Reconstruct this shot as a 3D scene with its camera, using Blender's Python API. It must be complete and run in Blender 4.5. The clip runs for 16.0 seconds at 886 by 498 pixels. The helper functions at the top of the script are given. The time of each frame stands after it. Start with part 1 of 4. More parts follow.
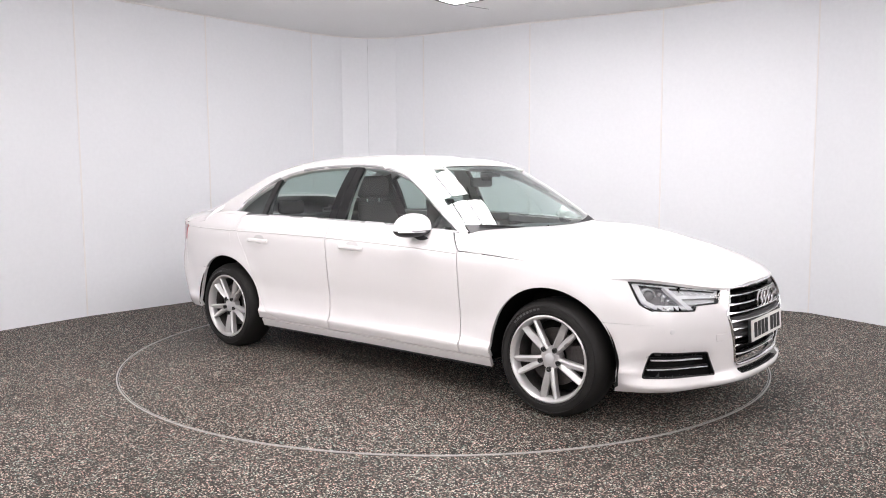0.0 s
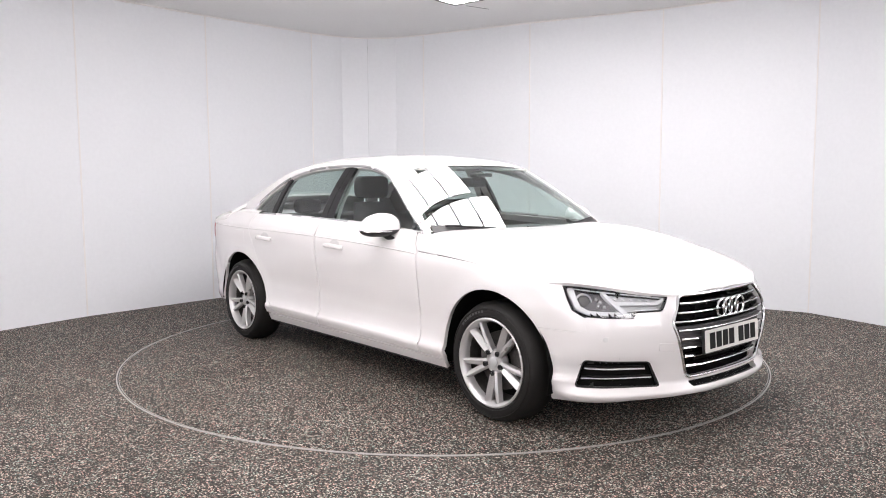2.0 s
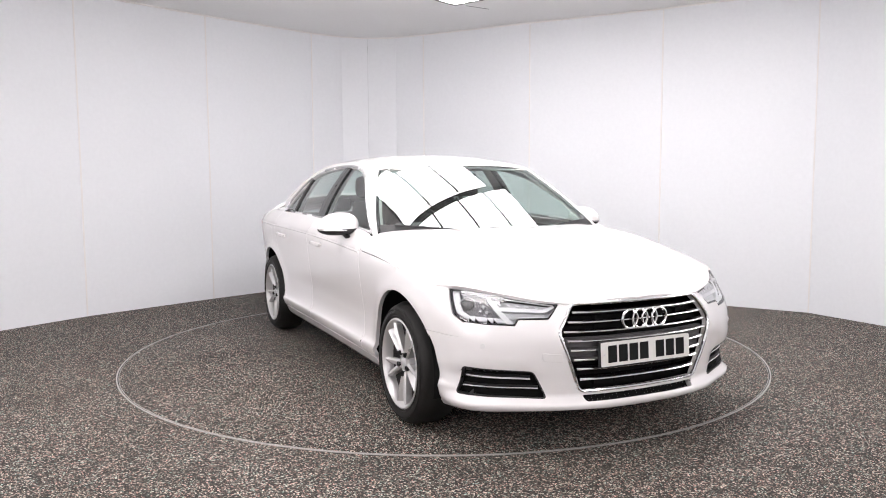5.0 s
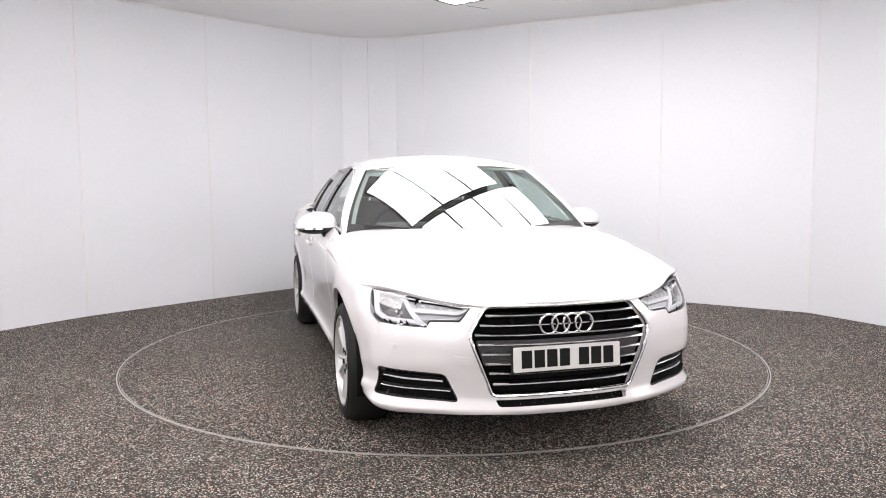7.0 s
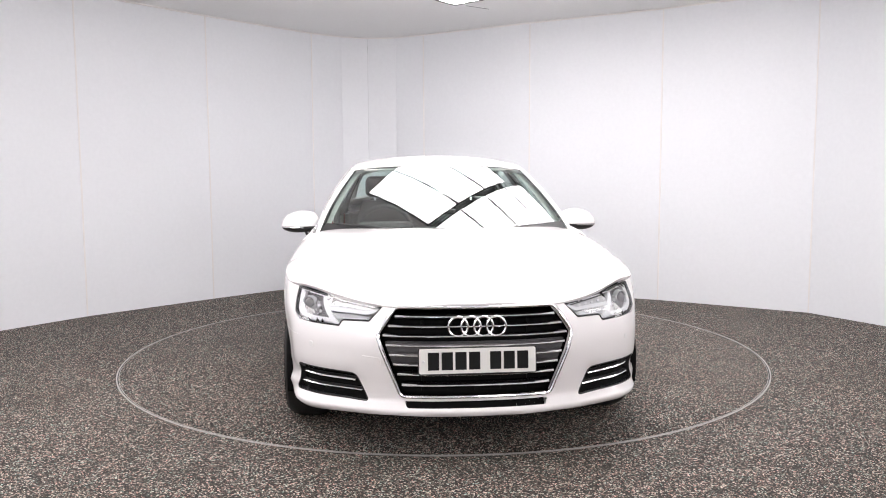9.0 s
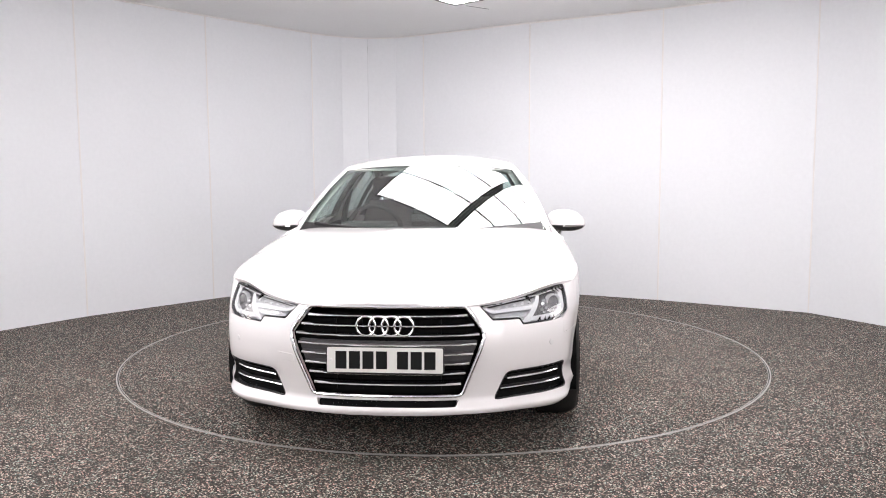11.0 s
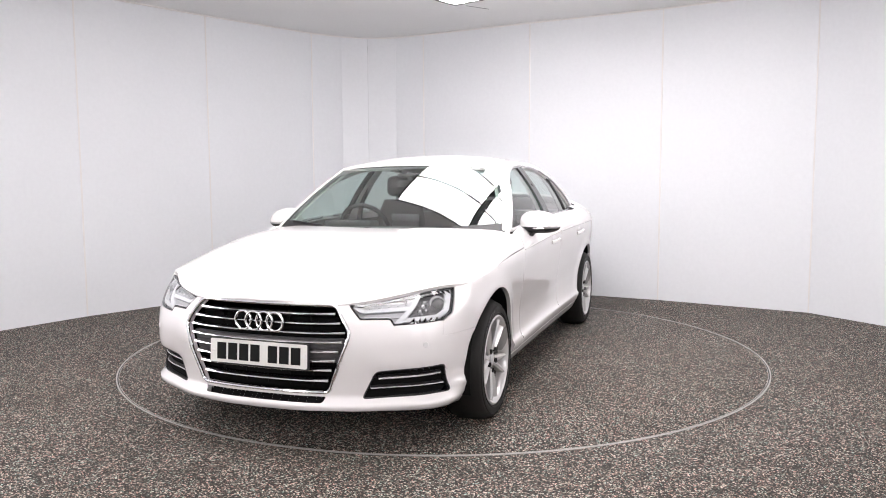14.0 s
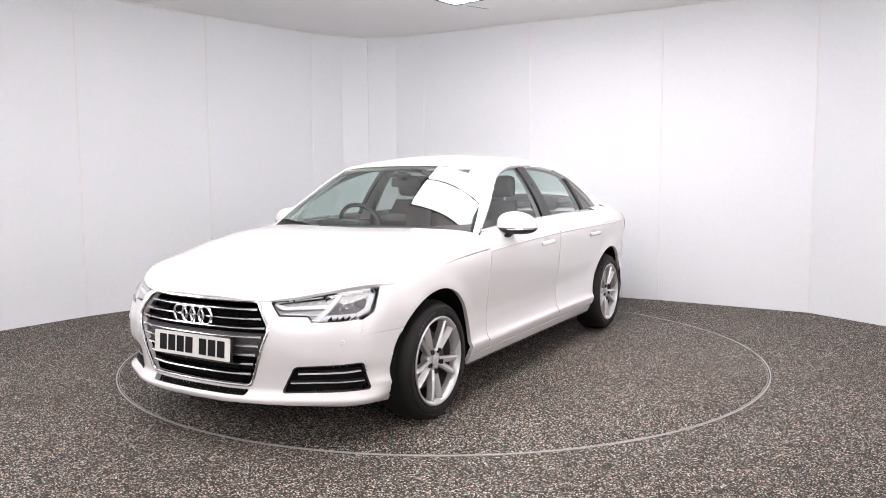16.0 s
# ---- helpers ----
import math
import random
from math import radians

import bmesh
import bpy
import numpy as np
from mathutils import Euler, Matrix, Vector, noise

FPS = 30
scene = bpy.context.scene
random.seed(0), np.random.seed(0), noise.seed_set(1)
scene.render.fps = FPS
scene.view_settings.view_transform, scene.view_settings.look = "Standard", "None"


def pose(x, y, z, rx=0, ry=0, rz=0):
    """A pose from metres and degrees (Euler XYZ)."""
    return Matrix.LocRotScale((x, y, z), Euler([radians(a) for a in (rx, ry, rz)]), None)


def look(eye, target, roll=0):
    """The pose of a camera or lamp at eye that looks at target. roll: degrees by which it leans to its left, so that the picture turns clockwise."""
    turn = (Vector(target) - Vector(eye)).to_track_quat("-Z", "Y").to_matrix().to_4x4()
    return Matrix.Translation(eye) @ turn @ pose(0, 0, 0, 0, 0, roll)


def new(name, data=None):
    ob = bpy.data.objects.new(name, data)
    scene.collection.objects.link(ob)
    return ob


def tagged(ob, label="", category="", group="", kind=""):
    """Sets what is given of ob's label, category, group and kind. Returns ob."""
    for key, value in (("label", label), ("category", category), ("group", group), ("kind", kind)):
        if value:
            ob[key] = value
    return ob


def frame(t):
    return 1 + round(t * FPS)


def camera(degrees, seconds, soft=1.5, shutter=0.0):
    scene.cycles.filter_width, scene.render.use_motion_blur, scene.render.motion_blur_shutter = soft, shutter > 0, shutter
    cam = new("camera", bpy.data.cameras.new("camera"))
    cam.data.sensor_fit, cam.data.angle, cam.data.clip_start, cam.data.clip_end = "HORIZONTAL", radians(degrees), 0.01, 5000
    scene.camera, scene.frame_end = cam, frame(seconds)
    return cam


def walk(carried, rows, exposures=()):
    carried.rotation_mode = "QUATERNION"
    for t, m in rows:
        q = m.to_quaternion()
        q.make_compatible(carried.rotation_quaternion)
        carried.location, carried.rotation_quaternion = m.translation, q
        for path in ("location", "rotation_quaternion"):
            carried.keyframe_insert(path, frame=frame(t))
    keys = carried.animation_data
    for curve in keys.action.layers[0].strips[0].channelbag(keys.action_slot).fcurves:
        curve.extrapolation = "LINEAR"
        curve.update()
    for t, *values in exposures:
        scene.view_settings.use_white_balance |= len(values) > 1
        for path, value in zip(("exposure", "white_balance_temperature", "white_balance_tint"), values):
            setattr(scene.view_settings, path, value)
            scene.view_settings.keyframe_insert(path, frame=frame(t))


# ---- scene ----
# The camera stands still on a stand before the turntable.
LENS = 60.0
EYE = (0.0, -5.675, 1.268)
cam = camera(LENS, 16.0, soft=1.0)
DOWN = radians(5.27)
VIEW = look(EYE, (0.0, EYE[1] + math.cos(DOWN), EYE[2] - math.sin(DOWN)), -0.27)
walk(cam, [(0.0, VIEW), (16.0, VIEW)], exposures=[(0.0, 0.0, 6500, 13.5), (16.0, 0.0, 6500, 13.5)])

# Weak grey surroundings outside the closed studio.
world = bpy.data.worlds.new("studio_world")
scene.world = world
world.use_nodes = True
world.node_tree.nodes["Background"].inputs[0].default_value = (0.8, 0.85, 0.9, 1)
world.node_tree.nodes["Background"].inputs[1].default_value = 0.05

PANEL_LIGHT = 11.0


# ---- materials ----
def material(name, base, rough=0.5, metal=0.0, coat=0.0, spec=0.5):
    m = bpy.data.materials.new(name)
    m.use_nodes = True
    b = m.node_tree.nodes["Principled BSDF"]
    b.inputs["Base Color"].default_value = (*base, 1)
    b.inputs["Roughness"].default_value = rough
    b.inputs["Metallic"].default_value = metal
    b.inputs["Coat Weight"].default_value = coat
    b.inputs["Coat Roughness"].default_value = 0.04
    b.inputs["Specular IOR Level"].default_value = spec
    return m


def node(m, kind, **values):
    n = m.node_tree.nodes.new(kind)
    for key, value in values.items():
        n.inputs[key].default_value = value
    return n


def link(m, a, b):
    m.node_tree.links.new(a, b)


def ramp(m, source, stops):
    r = m.node_tree.nodes.new("ShaderNodeValToRGB")
    while len(r.color_ramp.elements) < len(stops):
        r.color_ramp.elements.new(0.5)
    for e, (at, colour) in zip(r.color_ramp.elements, stops):
        e.position, e.color = at, (*colour, 1)
    link(m, source, r.inputs[0])
    return r.outputs[0]


def grain(m, scale, low, high, bump=0.0, coarse=0.0, rough=None):
    """Two scales of colour variation, and a fine relief, in object space."""
    b = m.node_tree.nodes["Principled BSDF"]
    co = m.node_tree.nodes.new("ShaderNodeTexCoord")
    fine = node(m, "ShaderNodeTexNoise", Scale=scale, Detail=4.0)
    link(m, co.outputs["Object"], fine.inputs["Vector"])
    big = node(m, "ShaderNodeTexNoise", Scale=coarse or scale / 12, Detail=2.0)
    link(m, co.outputs["Object"], big.inputs["Vector"])
    mixed = m.node_tree.nodes.new("ShaderNodeMath")
    mixed.operation = "ADD"
    link(m, fine.outputs[0], mixed.inputs[0])
    link(m, big.outputs[0], mixed.inputs[1])
    half = m.node_tree.nodes.new("ShaderNodeMath")
    half.operation = "MULTIPLY"
    half.inputs[1].default_value = 0.5
    link(m, mixed.outputs[0], half.inputs[0])
    link(m, ramp(m, half.outputs[0], [(0.32, low), (0.68, high)]), b.inputs["Base Color"])
    if rough:
        link(m, ramp(m, big.outputs[0], [(0.3, (rough[0],) * 3), (0.7, (rough[1],) * 3)]), b.inputs["Roughness"])
    if bump:
        bp = node(m, "ShaderNodeBump", Strength=bump, Distance=0.002)
        link(m, fine.outputs[0], bp.inputs["Height"])
        link(m, bp.outputs[0], b.inputs["Normal"])
    return m


def glass_material(name, tint, base=0.08, rough=0.0):
    m = bpy.data.materials.new(name)
    m.use_nodes = True
    nt = m.node_tree
    nt.nodes.remove(nt.nodes["Principled BSDF"])
    clear = node(m, "ShaderNodeBsdfTransparent", Color=(*tint, 1))
    gloss = node(m, "ShaderNodeBsdfGlossy", Color=(1, 1, 1, 1), Roughness=rough)
    # share of gloss by the angle, the same from both sides of the sheet
    facing = node(m, "ShaderNodeLayerWeight", Blend=0.5)
    power = nt.nodes.new("ShaderNodeMath")
    power.operation = "POWER"
    power.inputs[1].default_value = 5.0
    link(m, facing.outputs["Facing"], power.inputs[0])
    fres = nt.nodes.new("ShaderNodeMath")
    fres.operation = "MULTIPLY_ADD"
    fres.inputs[1].default_value, fres.inputs[2].default_value = 1.0 - base, base
    link(m, power.outputs[0], fres.inputs[0])
    mix = nt.nodes.new("ShaderNodeMixShader")
    link(m, fres.outputs[0], mix.inputs[0])
    link(m, clear.outputs[0], mix.inputs[1])
    link(m, gloss.outputs[0], mix.inputs[2])
    link(m, mix.outputs[0], nt.nodes["Material Output"].inputs[0])
    return m


def resin_floor(name):
    """Dark resin bound with fine pale, pink and green chips."""
    m = material(name, (0.05, 0.05, 0.05), 0.68, spec=0.3)
    b = m.node_tree.nodes["Principled BSDF"]
    co = m.node_tree.nodes.new("ShaderNodeTexCoord")
    chips = node(m, "ShaderNodeTexVoronoi", Scale=180.0)
    link(m, co.outputs["Object"], chips.inputs["Vector"])
    split = m.node_tree.nodes.new("ShaderNodeSeparateColor")
    link(m, chips.outputs["Color"], split.inputs[0])
    tone = ramp(m, split.outputs[0], [(0.0, (0.004, 0.0035, 0.003)), (0.45, (0.010, 0.0085, 0.0075)), (0.62, (0.040, 0.035, 0.032)), (0.8, (0.17, 0.155, 0.145)), (1.0, (0.74, 0.69, 0.66))])
    hue = ramp(m, split.outputs[1], [(0.0, (1.0, 0.55, 0.53)), (0.18, (1.0, 0.86, 0.80)), (0.5, (1.0, 0.95, 0.92)), (0.78, (0.80, 0.97, 0.90)), (1.0, (0.50, 0.86, 0.86))])
    dirt = node(m, "ShaderNodeTexNoise", Scale=1.3, Detail=5.0, Roughness=0.65)
    link(m, co.outputs["Object"], dirt.inputs["Vector"])
    wear = ramp(m, dirt.outputs[0], [(0.3, (0.80, 0.74, 0.68)), (0.7, (1.16, 1.12, 1.08))])
    for other in (hue, wear):
        mix = m.node_tree.nodes.new("ShaderNodeMix")
        mix.data_type, mix.blend_type = "RGBA", "MULTIPLY"
        mix.inputs[0].default_value = 1.0
        link(m, tone, mix.inputs[6])
        link(m, other, mix.inputs[7])
        tone = mix.outputs[2]
    link(m, tone, b.inputs["Base Color"])
    bp = node(m, "ShaderNodeBump", Strength=0.35, Distance=0.002)
    link(m, chips.outputs["Distance"], bp.inputs["Height"])
    link(m, bp.outputs[0], b.inputs["Normal"])
    return m


def glow(name, colour, strength):
    m = bpy.data.materials.new(name)
    m.use_nodes = True
    nt = m.node_tree
    nt.nodes.remove(nt.nodes["Principled BSDF"])
    e = node(m, "ShaderNodeEmission", Color=(*colour, 1), Strength=strength)
    link(m, e.outputs[0], nt.nodes["Material Output"].inputs[0])
    return m


WALL = grain(material("white_wall_board", (0.8, 0.8, 0.8), 0.45), 30, (0.79, 0.805, 0.835), (0.83, 0.845, 0.875), 0.05, 0.8, (0.4, 0.55))
CEIL = grain(material("white_ceiling_board", (0.78, 0.78, 0.78), 0.7), 40, (0.80, 0.80, 0.80), (0.85, 0.85, 0.85), 0.05, 0.7)
STRIP = material("white_joint_strip", (0.82, 0.80, 0.79), 0.4)
FLOOR = resin_floor("speckled_resin")
RING = grain(material("worn_grey_metal_edge", (0.3, 0.29, 0.28), 0.45, 0.4), 60, (0.26, 0.25, 0.24), (0.42, 0.41, 0.40), 0.1)
BAR = material("dark_grey_light_frame", (0.03, 0.03, 0.032), 0.5)
BEAM = grain(material("grey_beam_paint", (0.24, 0.24, 0.245), 0.5), 60, (0.21, 0.21, 0.214), (0.27, 0.27, 0.274))
LIGHT = glow("diffuser_light", (1.0, 0.97, 0.96), PANEL_LIGHT)
PAINT = grain(material("white_car_paint", (0.8, 0.8, 0.8), 0.35, 0.0, 1.0), 900, (0.735, 0.71, 0.71), (0.775, 0.752, 0.752), 0.0, 2.0)
BLACK = grain(material("black_plastic", (0.012, 0.012, 0.013), 0.5), 300, (0.009, 0.009, 0.010), (0.018, 0.018, 0.019), 0.15)
GLOSS_BLACK = material("gloss_black_trim", (0.008, 0.008, 0.009), 0.12)
GREY = grain(material("grey_plastic", (0.06, 0.057, 0.06), 0.45), 300, (0.05, 0.047, 0.05), (0.07, 0.067, 0.07))
CHROME = grain(material("bright_chrome", (0.75, 0.75, 0.76), 0.12, 1.0), 200, (0.70, 0.70, 0.71), (0.80, 0.80, 0.81), 0.0, 3.0, (0.08, 0.2))
ALLOY = grain(material("silver_alloy_paint", (0.6, 0.6, 0.61), 0.3, 0.45, 0.6), 400, (0.50, 0.49, 0.49), (0.60, 0.59, 0.59), 0.0, 4.0, (0.24, 0.36))
# steel of disc, caliper and rim barrel, darkened for shade inside the wheel
STEEL = grain(material("shaded_wheel_steel", (0.10, 0.09, 0.09), 0.5, 0.6), 120, (0.05, 0.045, 0.045), (0.12, 0.11, 0.105), 0.1)
RUBBER = grain(material("tyre_rubber", (0.02, 0.019, 0.019), 0.6, spec=0.25), 220, (0.009, 0.008, 0.008), (0.020, 0.019, 0.018), 0.2, 6.0, (0.5, 0.7))
DARK = material("dark_cavity", (0.006, 0.006, 0.006), 0.8, spec=0.1)
WINDOW = glass_material("green_tinted_window_glass", (0.76, 0.87, 0.84), 0.10)
REAR_WINDOW = glass_material("dark_tinted_window_glass", (0.62, 0.70, 0.67), 0.08)
WINDSCREEN = glass_material("windscreen_glass", (0.80, 0.90, 0.87), 0.15)
LENS_GLASS = glass_material("clear_lamp_lens", (0.95, 0.96, 0.97), 0.06)
BULB = material("projector_lens", (0.13, 0.127, 0.127), 0.06, 0.0, 0.5)
REFLECTOR = material("lamp_reflector", (0.62, 0.62, 0.63), 0.25, 0.5)
LAMP_GREY = material("lamp_bezel_grey", (0.52, 0.52, 0.53), 0.32, 0.2)
DRL = material("clear_light_guide", (0.70, 0.70, 0.71), 0.42, 0.0, 0.1)
TRIM = grain(material("satin_window_trim", (0.66, 0.66, 0.67), 0.25, 0.6), 200, (0.60, 0.60, 0.61), (0.70, 0.70, 0.71), 0.0, 3.0, (0.2, 0.32))
RED = material("red_tail_lens", (0.32, 0.012, 0.015), 0.1, 0.0, 1.0)
CLOTH = grain(material("dark_seat_cloth", (0.02, 0.02, 0.02), 0.85), 500, (0.022, 0.021, 0.021), (0.042, 0.040, 0.039), 0.3)
DASH = grain(material("dark_dashboard", (0.022, 0.022, 0.023), 0.6), 400, (0.034, 0.034, 0.035), (0.050, 0.050, 0.051), 0.3)
LINER = grain(material("pale_headliner", (0.5, 0.5, 0.48), 0.9), 300, (0.44, 0.45, 0.43), (0.52, 0.53, 0.51), 0.2)
PLATE = material("white_number_plate", (0.70, 0.69, 0.66), 0.4)
INK = material("black_plate_ink", (0.008, 0.008, 0.008), 0.5, spec=0.15)
SENSOR = material("white_sensor_disc", (0.68, 0.67, 0.67), 0.4)
MIRROR = material("mirror_glass", (0.8, 0.82, 0.83), 0.02, 1.0)


# ---- mesh helpers ----
def shade(me, smooth=True):
    me.polygons.foreach_set("use_smooth", [smooth] * len(me.polygons))


def part(name, bm, mat, parent=None, label="", smooth=True):
    """One bmesh as one mesh object, under a thing or a part."""
    bmesh.ops.recalc_face_normals(bm, faces=bm.faces)
    me = bpy.data.meshes.new(name)
    bm.to_mesh(me)
    bm.free()
    me.materials.append(mat)
    shade(me, smooth)
    ob = new(name, me)
    if smooth:
        me.set_sharp_from_angle(angle=radians(38))
    if parent:
        ob.parent = parent
    if label:
        tagged(ob, label)
    return ob


def box(bm, lo, hi, bevel=0.0):
    made = bmesh.ops.create_cube(bm, size=1)["verts"]
    for v in made:
        v.co = Vector([(lo[i] + hi[i]) / 2 + v.co[i] * (hi[i] - lo[i]) for i in range(3)])
    if bevel:
        edges = {e for v in made for e in v.link_edges}
        bmesh.ops.bevel(bm, geom=list(edges), offset=bevel, segments=2, affect="EDGES", profile=0.5)
    return bm


def sweep(bm, points, radius, sides=8, closed=False, flat=1.0, up=None):
    """A tube of given radius along points; flat squeezes its height."""
    pts = [Vector(p) for p in points]
    rings = []
    n = len(pts)
    for i, p in enumerate(pts):
        a = pts[(i - 1) % n] if closed or i else pts[0]
        b = pts[(i + 1) % n] if closed or i < n - 1 else pts[-1]
        d = (b - a).normalized()
        side = d.cross(Vector(up) if up else (Vector((0, 0, 1)) if abs(d.z) < 0.95 else Vector((1, 0, 0)))).normalized()
        top = side.cross(d).normalized()
        rings.append([bm.verts.new(p + side * math.cos(k * 2 * math.pi / sides) * radius + top * math.sin(k * 2 * math.pi / sides) * radius * flat) for k in range(sides)])
    for i in range(n if closed else n - 1):
        r, q = rings[i], rings[(i + 1) % n]
        for k in range(sides):
            bm.faces.new((r[k], r[(k + 1) % sides], q[(k + 1) % sides], q[k]))
    if not closed:
        bm.faces.new(rings[0])
        bm.faces.new(rings[-1][::-1])
    return bm


def lathe(bm, profile, steps=48, axis="y"):
    """A closed profile of (radius, along) turned round the y axis."""
    rings = []
    for k in range(steps):
        a = 2 * math.pi * k / steps
        rings.append([bm.verts.new((r * math.cos(a), y, r * math.sin(a))) for r, y in profile])
    n = len(profile)
    for k in range(steps):
        p, q = rings[k], rings[(k + 1) % steps]
        for i in range(n):
            j = (i + 1) % n
            bm.faces.new((p[i], p[j], q[j], q[i]))
    return bm


def prism(bm, outline, depth, place):
    """A flat outline of (a, b) with a depth; place(a, b, c) gives the point."""
    front = [bm.verts.new(place(a, b, 0)) for a, b in outline]
    back = [bm.verts.new(place(a, b, depth)) for a, b in outline]
    bm.faces.new(front)
    bm.faces.new(back[::-1])
    for i in range(len(outline)):
        j = (i + 1) % len(outline)
        bm.faces.new((front[i], back[i], back[j], front[j]))
    return bm


# ---- the studio ----
CEILING = 2.955
CORNERS = [(-3.811, 0.621), (-3.32, 1.402), (-2.448, 2.434), (-1.52, 3.421), (-1.20, 3.664), (-0.899, 3.76), (-0.56, 3.73), (-0.22, 3.562), (0.96, 2.883), (2.223, 2.202),
           (3.411, 1.411), (3.88, 0.482), (4.2, -1.0), (4.2, -4.4), (3.0, -6.6), (-3.0, -6.6), (-4.2, -4.4), (-4.2, -0.8)]
SEAMS = [CORNERS[i] for i in (1, 2, 3, 7, 8, 9, 10)]


def wall_board(i, a, b):
    a, b = Vector((*a, 0)), Vector((*b, 0))
    d = (b - a).normalized()
    out = Vector((d.y, -d.x, 0))
    bm = bmesh.new()
    base = [a + d * 0.0005, b - d * 0.0005, b + out * 0.09, a + out * 0.09]
    low = [bm.verts.new(p) for p in base]
    high = [bm.verts.new(p + Vector((0, 0, CEILING))) for p in base]
    bm.faces.new(low)
    bm.faces.new(high)
    for k in range(4):
        bm.faces.new((low[k], low[(k + 1) % 4], high[(k + 1) % 4], high[k]))
    return tagged(part("wall_%d" % i, bm, WALL, smooth=False), "smooth white wall board of a vehicle photo studio", "wall", "studio wall boards", "structure")


def joint_strip(at, i):
    """A narrow cover strip on the joint of two boards."""
    bm = bmesh.new()
    to = (Vector((0, -1.0, 0)) - Vector((*at, 0))).normalized()
    side = Vector((-to.y, to.x, 0))
    p = Vector((*at, 0))
    ring = [p - side * 0.008, p + side * 0.008, p + side * 0.006 + to * 0.004, p - side * 0.006 + to * 0.004]
    low = [bm.verts.new(v) for v in ring]
    high = [bm.verts.new(v + Vector((0, 0, CEILING))) for v in ring]
    for k in range(4):
        bm.faces.new((low[k], low[(k + 1) % 4], high[(k + 1) % 4], high[k]))
    return tagged(part("trim_%d" % i, bm, STRIP, smooth=False), "narrow white joint strip between wall boards", "trim", "wall joint strips", "structure")


def studio():
    n = len(CORNERS)
    for i in range(n):
        wall_board(i + 1, CORNERS[(i + 1) % n], CORNERS[i])
    for i, s in enumerate(SEAMS):
        joint_strip(s, i + 1)
    # cornice bead where the walls meet the ceiling
    bm = bmesh.new()
    sweep(bm, [(x * 0.997, y * 0.997, CEILING - 0.008) for x, y in CORNERS], 0.009, 6, True)
    tagged(part("trim_cornice", bm, STRIP), "thin white bead along the ceiling edge", "trim", "", "structure")
    bm = bmesh.new()
    prism(bm, [(x * 1.03, y * 1.03) for x, y in CORNERS], 0.08, lambda a, b, c: (a, b, CEILING + c))
    tagged(part("ceiling", bm, CEIL, smooth=False), "plain white studio ceiling", "ceiling", "", "structure")
    # open joint in the ceiling boards
    bm = bmesh.new()
    sweep(bm, [(0.24, 2.05, CEILING - 0.001), (0.47, 2.205, CEILING - 0.001)], 0.005, 6, flat=0.4)
    tagged(part("trim_ceiling_joint", bm, BAR), "short dark open joint in the ceiling", "trim", "", "structure")
    # the floor is pierced by the turntable
    bm = bmesh.new()
    k = 128
    inner = [bm.verts.new((math.cos(a) * TABLE_R, math.sin(a) * TABLE_R, 0)) for a in (2 * math.pi * i / k for i in range(k))]
    outer = [bm.verts.new((math.cos(a) * 8.0, math.sin(a) * 8.0 - 1.3, 0)) for a in (2 * math.pi * i / k for i in range(k))]
    for i in range(k):
        j = (i + 1) % k
        bm.faces.new((inner[i], inner[j], outer[j], outer[i]))
    tagged(part("floor", bm, FLOOR, smooth=False), "dark grey speckled resin floor with pale and pink chips", "floor", "", "structure")
    bm = bmesh.new()
    lathe(bm, [(TABLE_R, 0), (TABLE_R + 0.009, 0), (TABLE_R + 0.009, 0.003), (TABLE_R, 0.003)], 160)
    bmesh.ops.rotate(bm, verts=bm.verts, cent=(0, 0, 0), matrix=Matrix.Rotation(radians(90), 3, "X"))
    tagged(part("trim_ring", bm, RING), "thin worn metal ring around the turntable", "trim", "", "structure")


TABLE_R = 2.258


def turntable():
    bm = bmesh.new()
    k = 160
    r = TABLE_R - 0.006
    lathe(bm, [(0.001, -0.05), (r, -0.05), (r, 0.0), (r - 0.002, 0.001), (0.001, 0.001)], k)
    bmesh.ops.rotate(bm, verts=bm.verts, cent=(0, 0, 0), matrix=Matrix.Rotation(radians(90), 3, "X"))
    ob = part("turntable", bm, FLOOR)
    bm = bmesh.new()
    lathe(bm, [(r - 0.004, 0.0012), (r, 0.0012), (r, 0.0022), (r - 0.004, 0.0022)], k)
    bmesh.ops.rotate(bm, verts=bm.verts, cent=(0, 0, 0), matrix=Matrix.Rotation(radians(90), 3, "X"))
    part("edge_band", bm, RING, ob, "thin metal edge band")
    return tagged(ob, "round speckled resin turntable flush with the floor", "turntable")
# ---- the car's skin, as smooth functions in the car's space: x forward, y to its left, z up, the origin between the axles ----
def spline(xs, ys):
    """A smooth curve through a few control values."""
    xs, ys = np.array(xs, float), np.array(ys, float)
    d = np.diff(ys) / np.diff(xs)
    m = np.concatenate([[d[0]], (d[1:] + d[:-1]) / 2, [d[-1]]])
    flat = d[1:] * d[:-1] <= 0
    m[1:-1][flat] *= 0.35

    def value(x):
        i = int(min(max(np.searchsorted(xs, x) - 1, 0), len(xs) - 2))
        h = xs[i + 1] - xs[i]
        t = (x - xs[i]) / h
        if t < 0:
            return float(ys[0] + m[0] * (x - xs[0]))
        if t > 1:
            return float(ys[-1] + m[-1] * (x - xs[-1]))
        return float((2 * t**3 - 3 * t**2 + 1) * ys[i] + (t**3 - 2 * t**2 + t) * h * m[i] + (3 * t**2 - 2 * t**3) * ys[i + 1] + (t**3 - t**2) * h * m[i + 1])

    return value


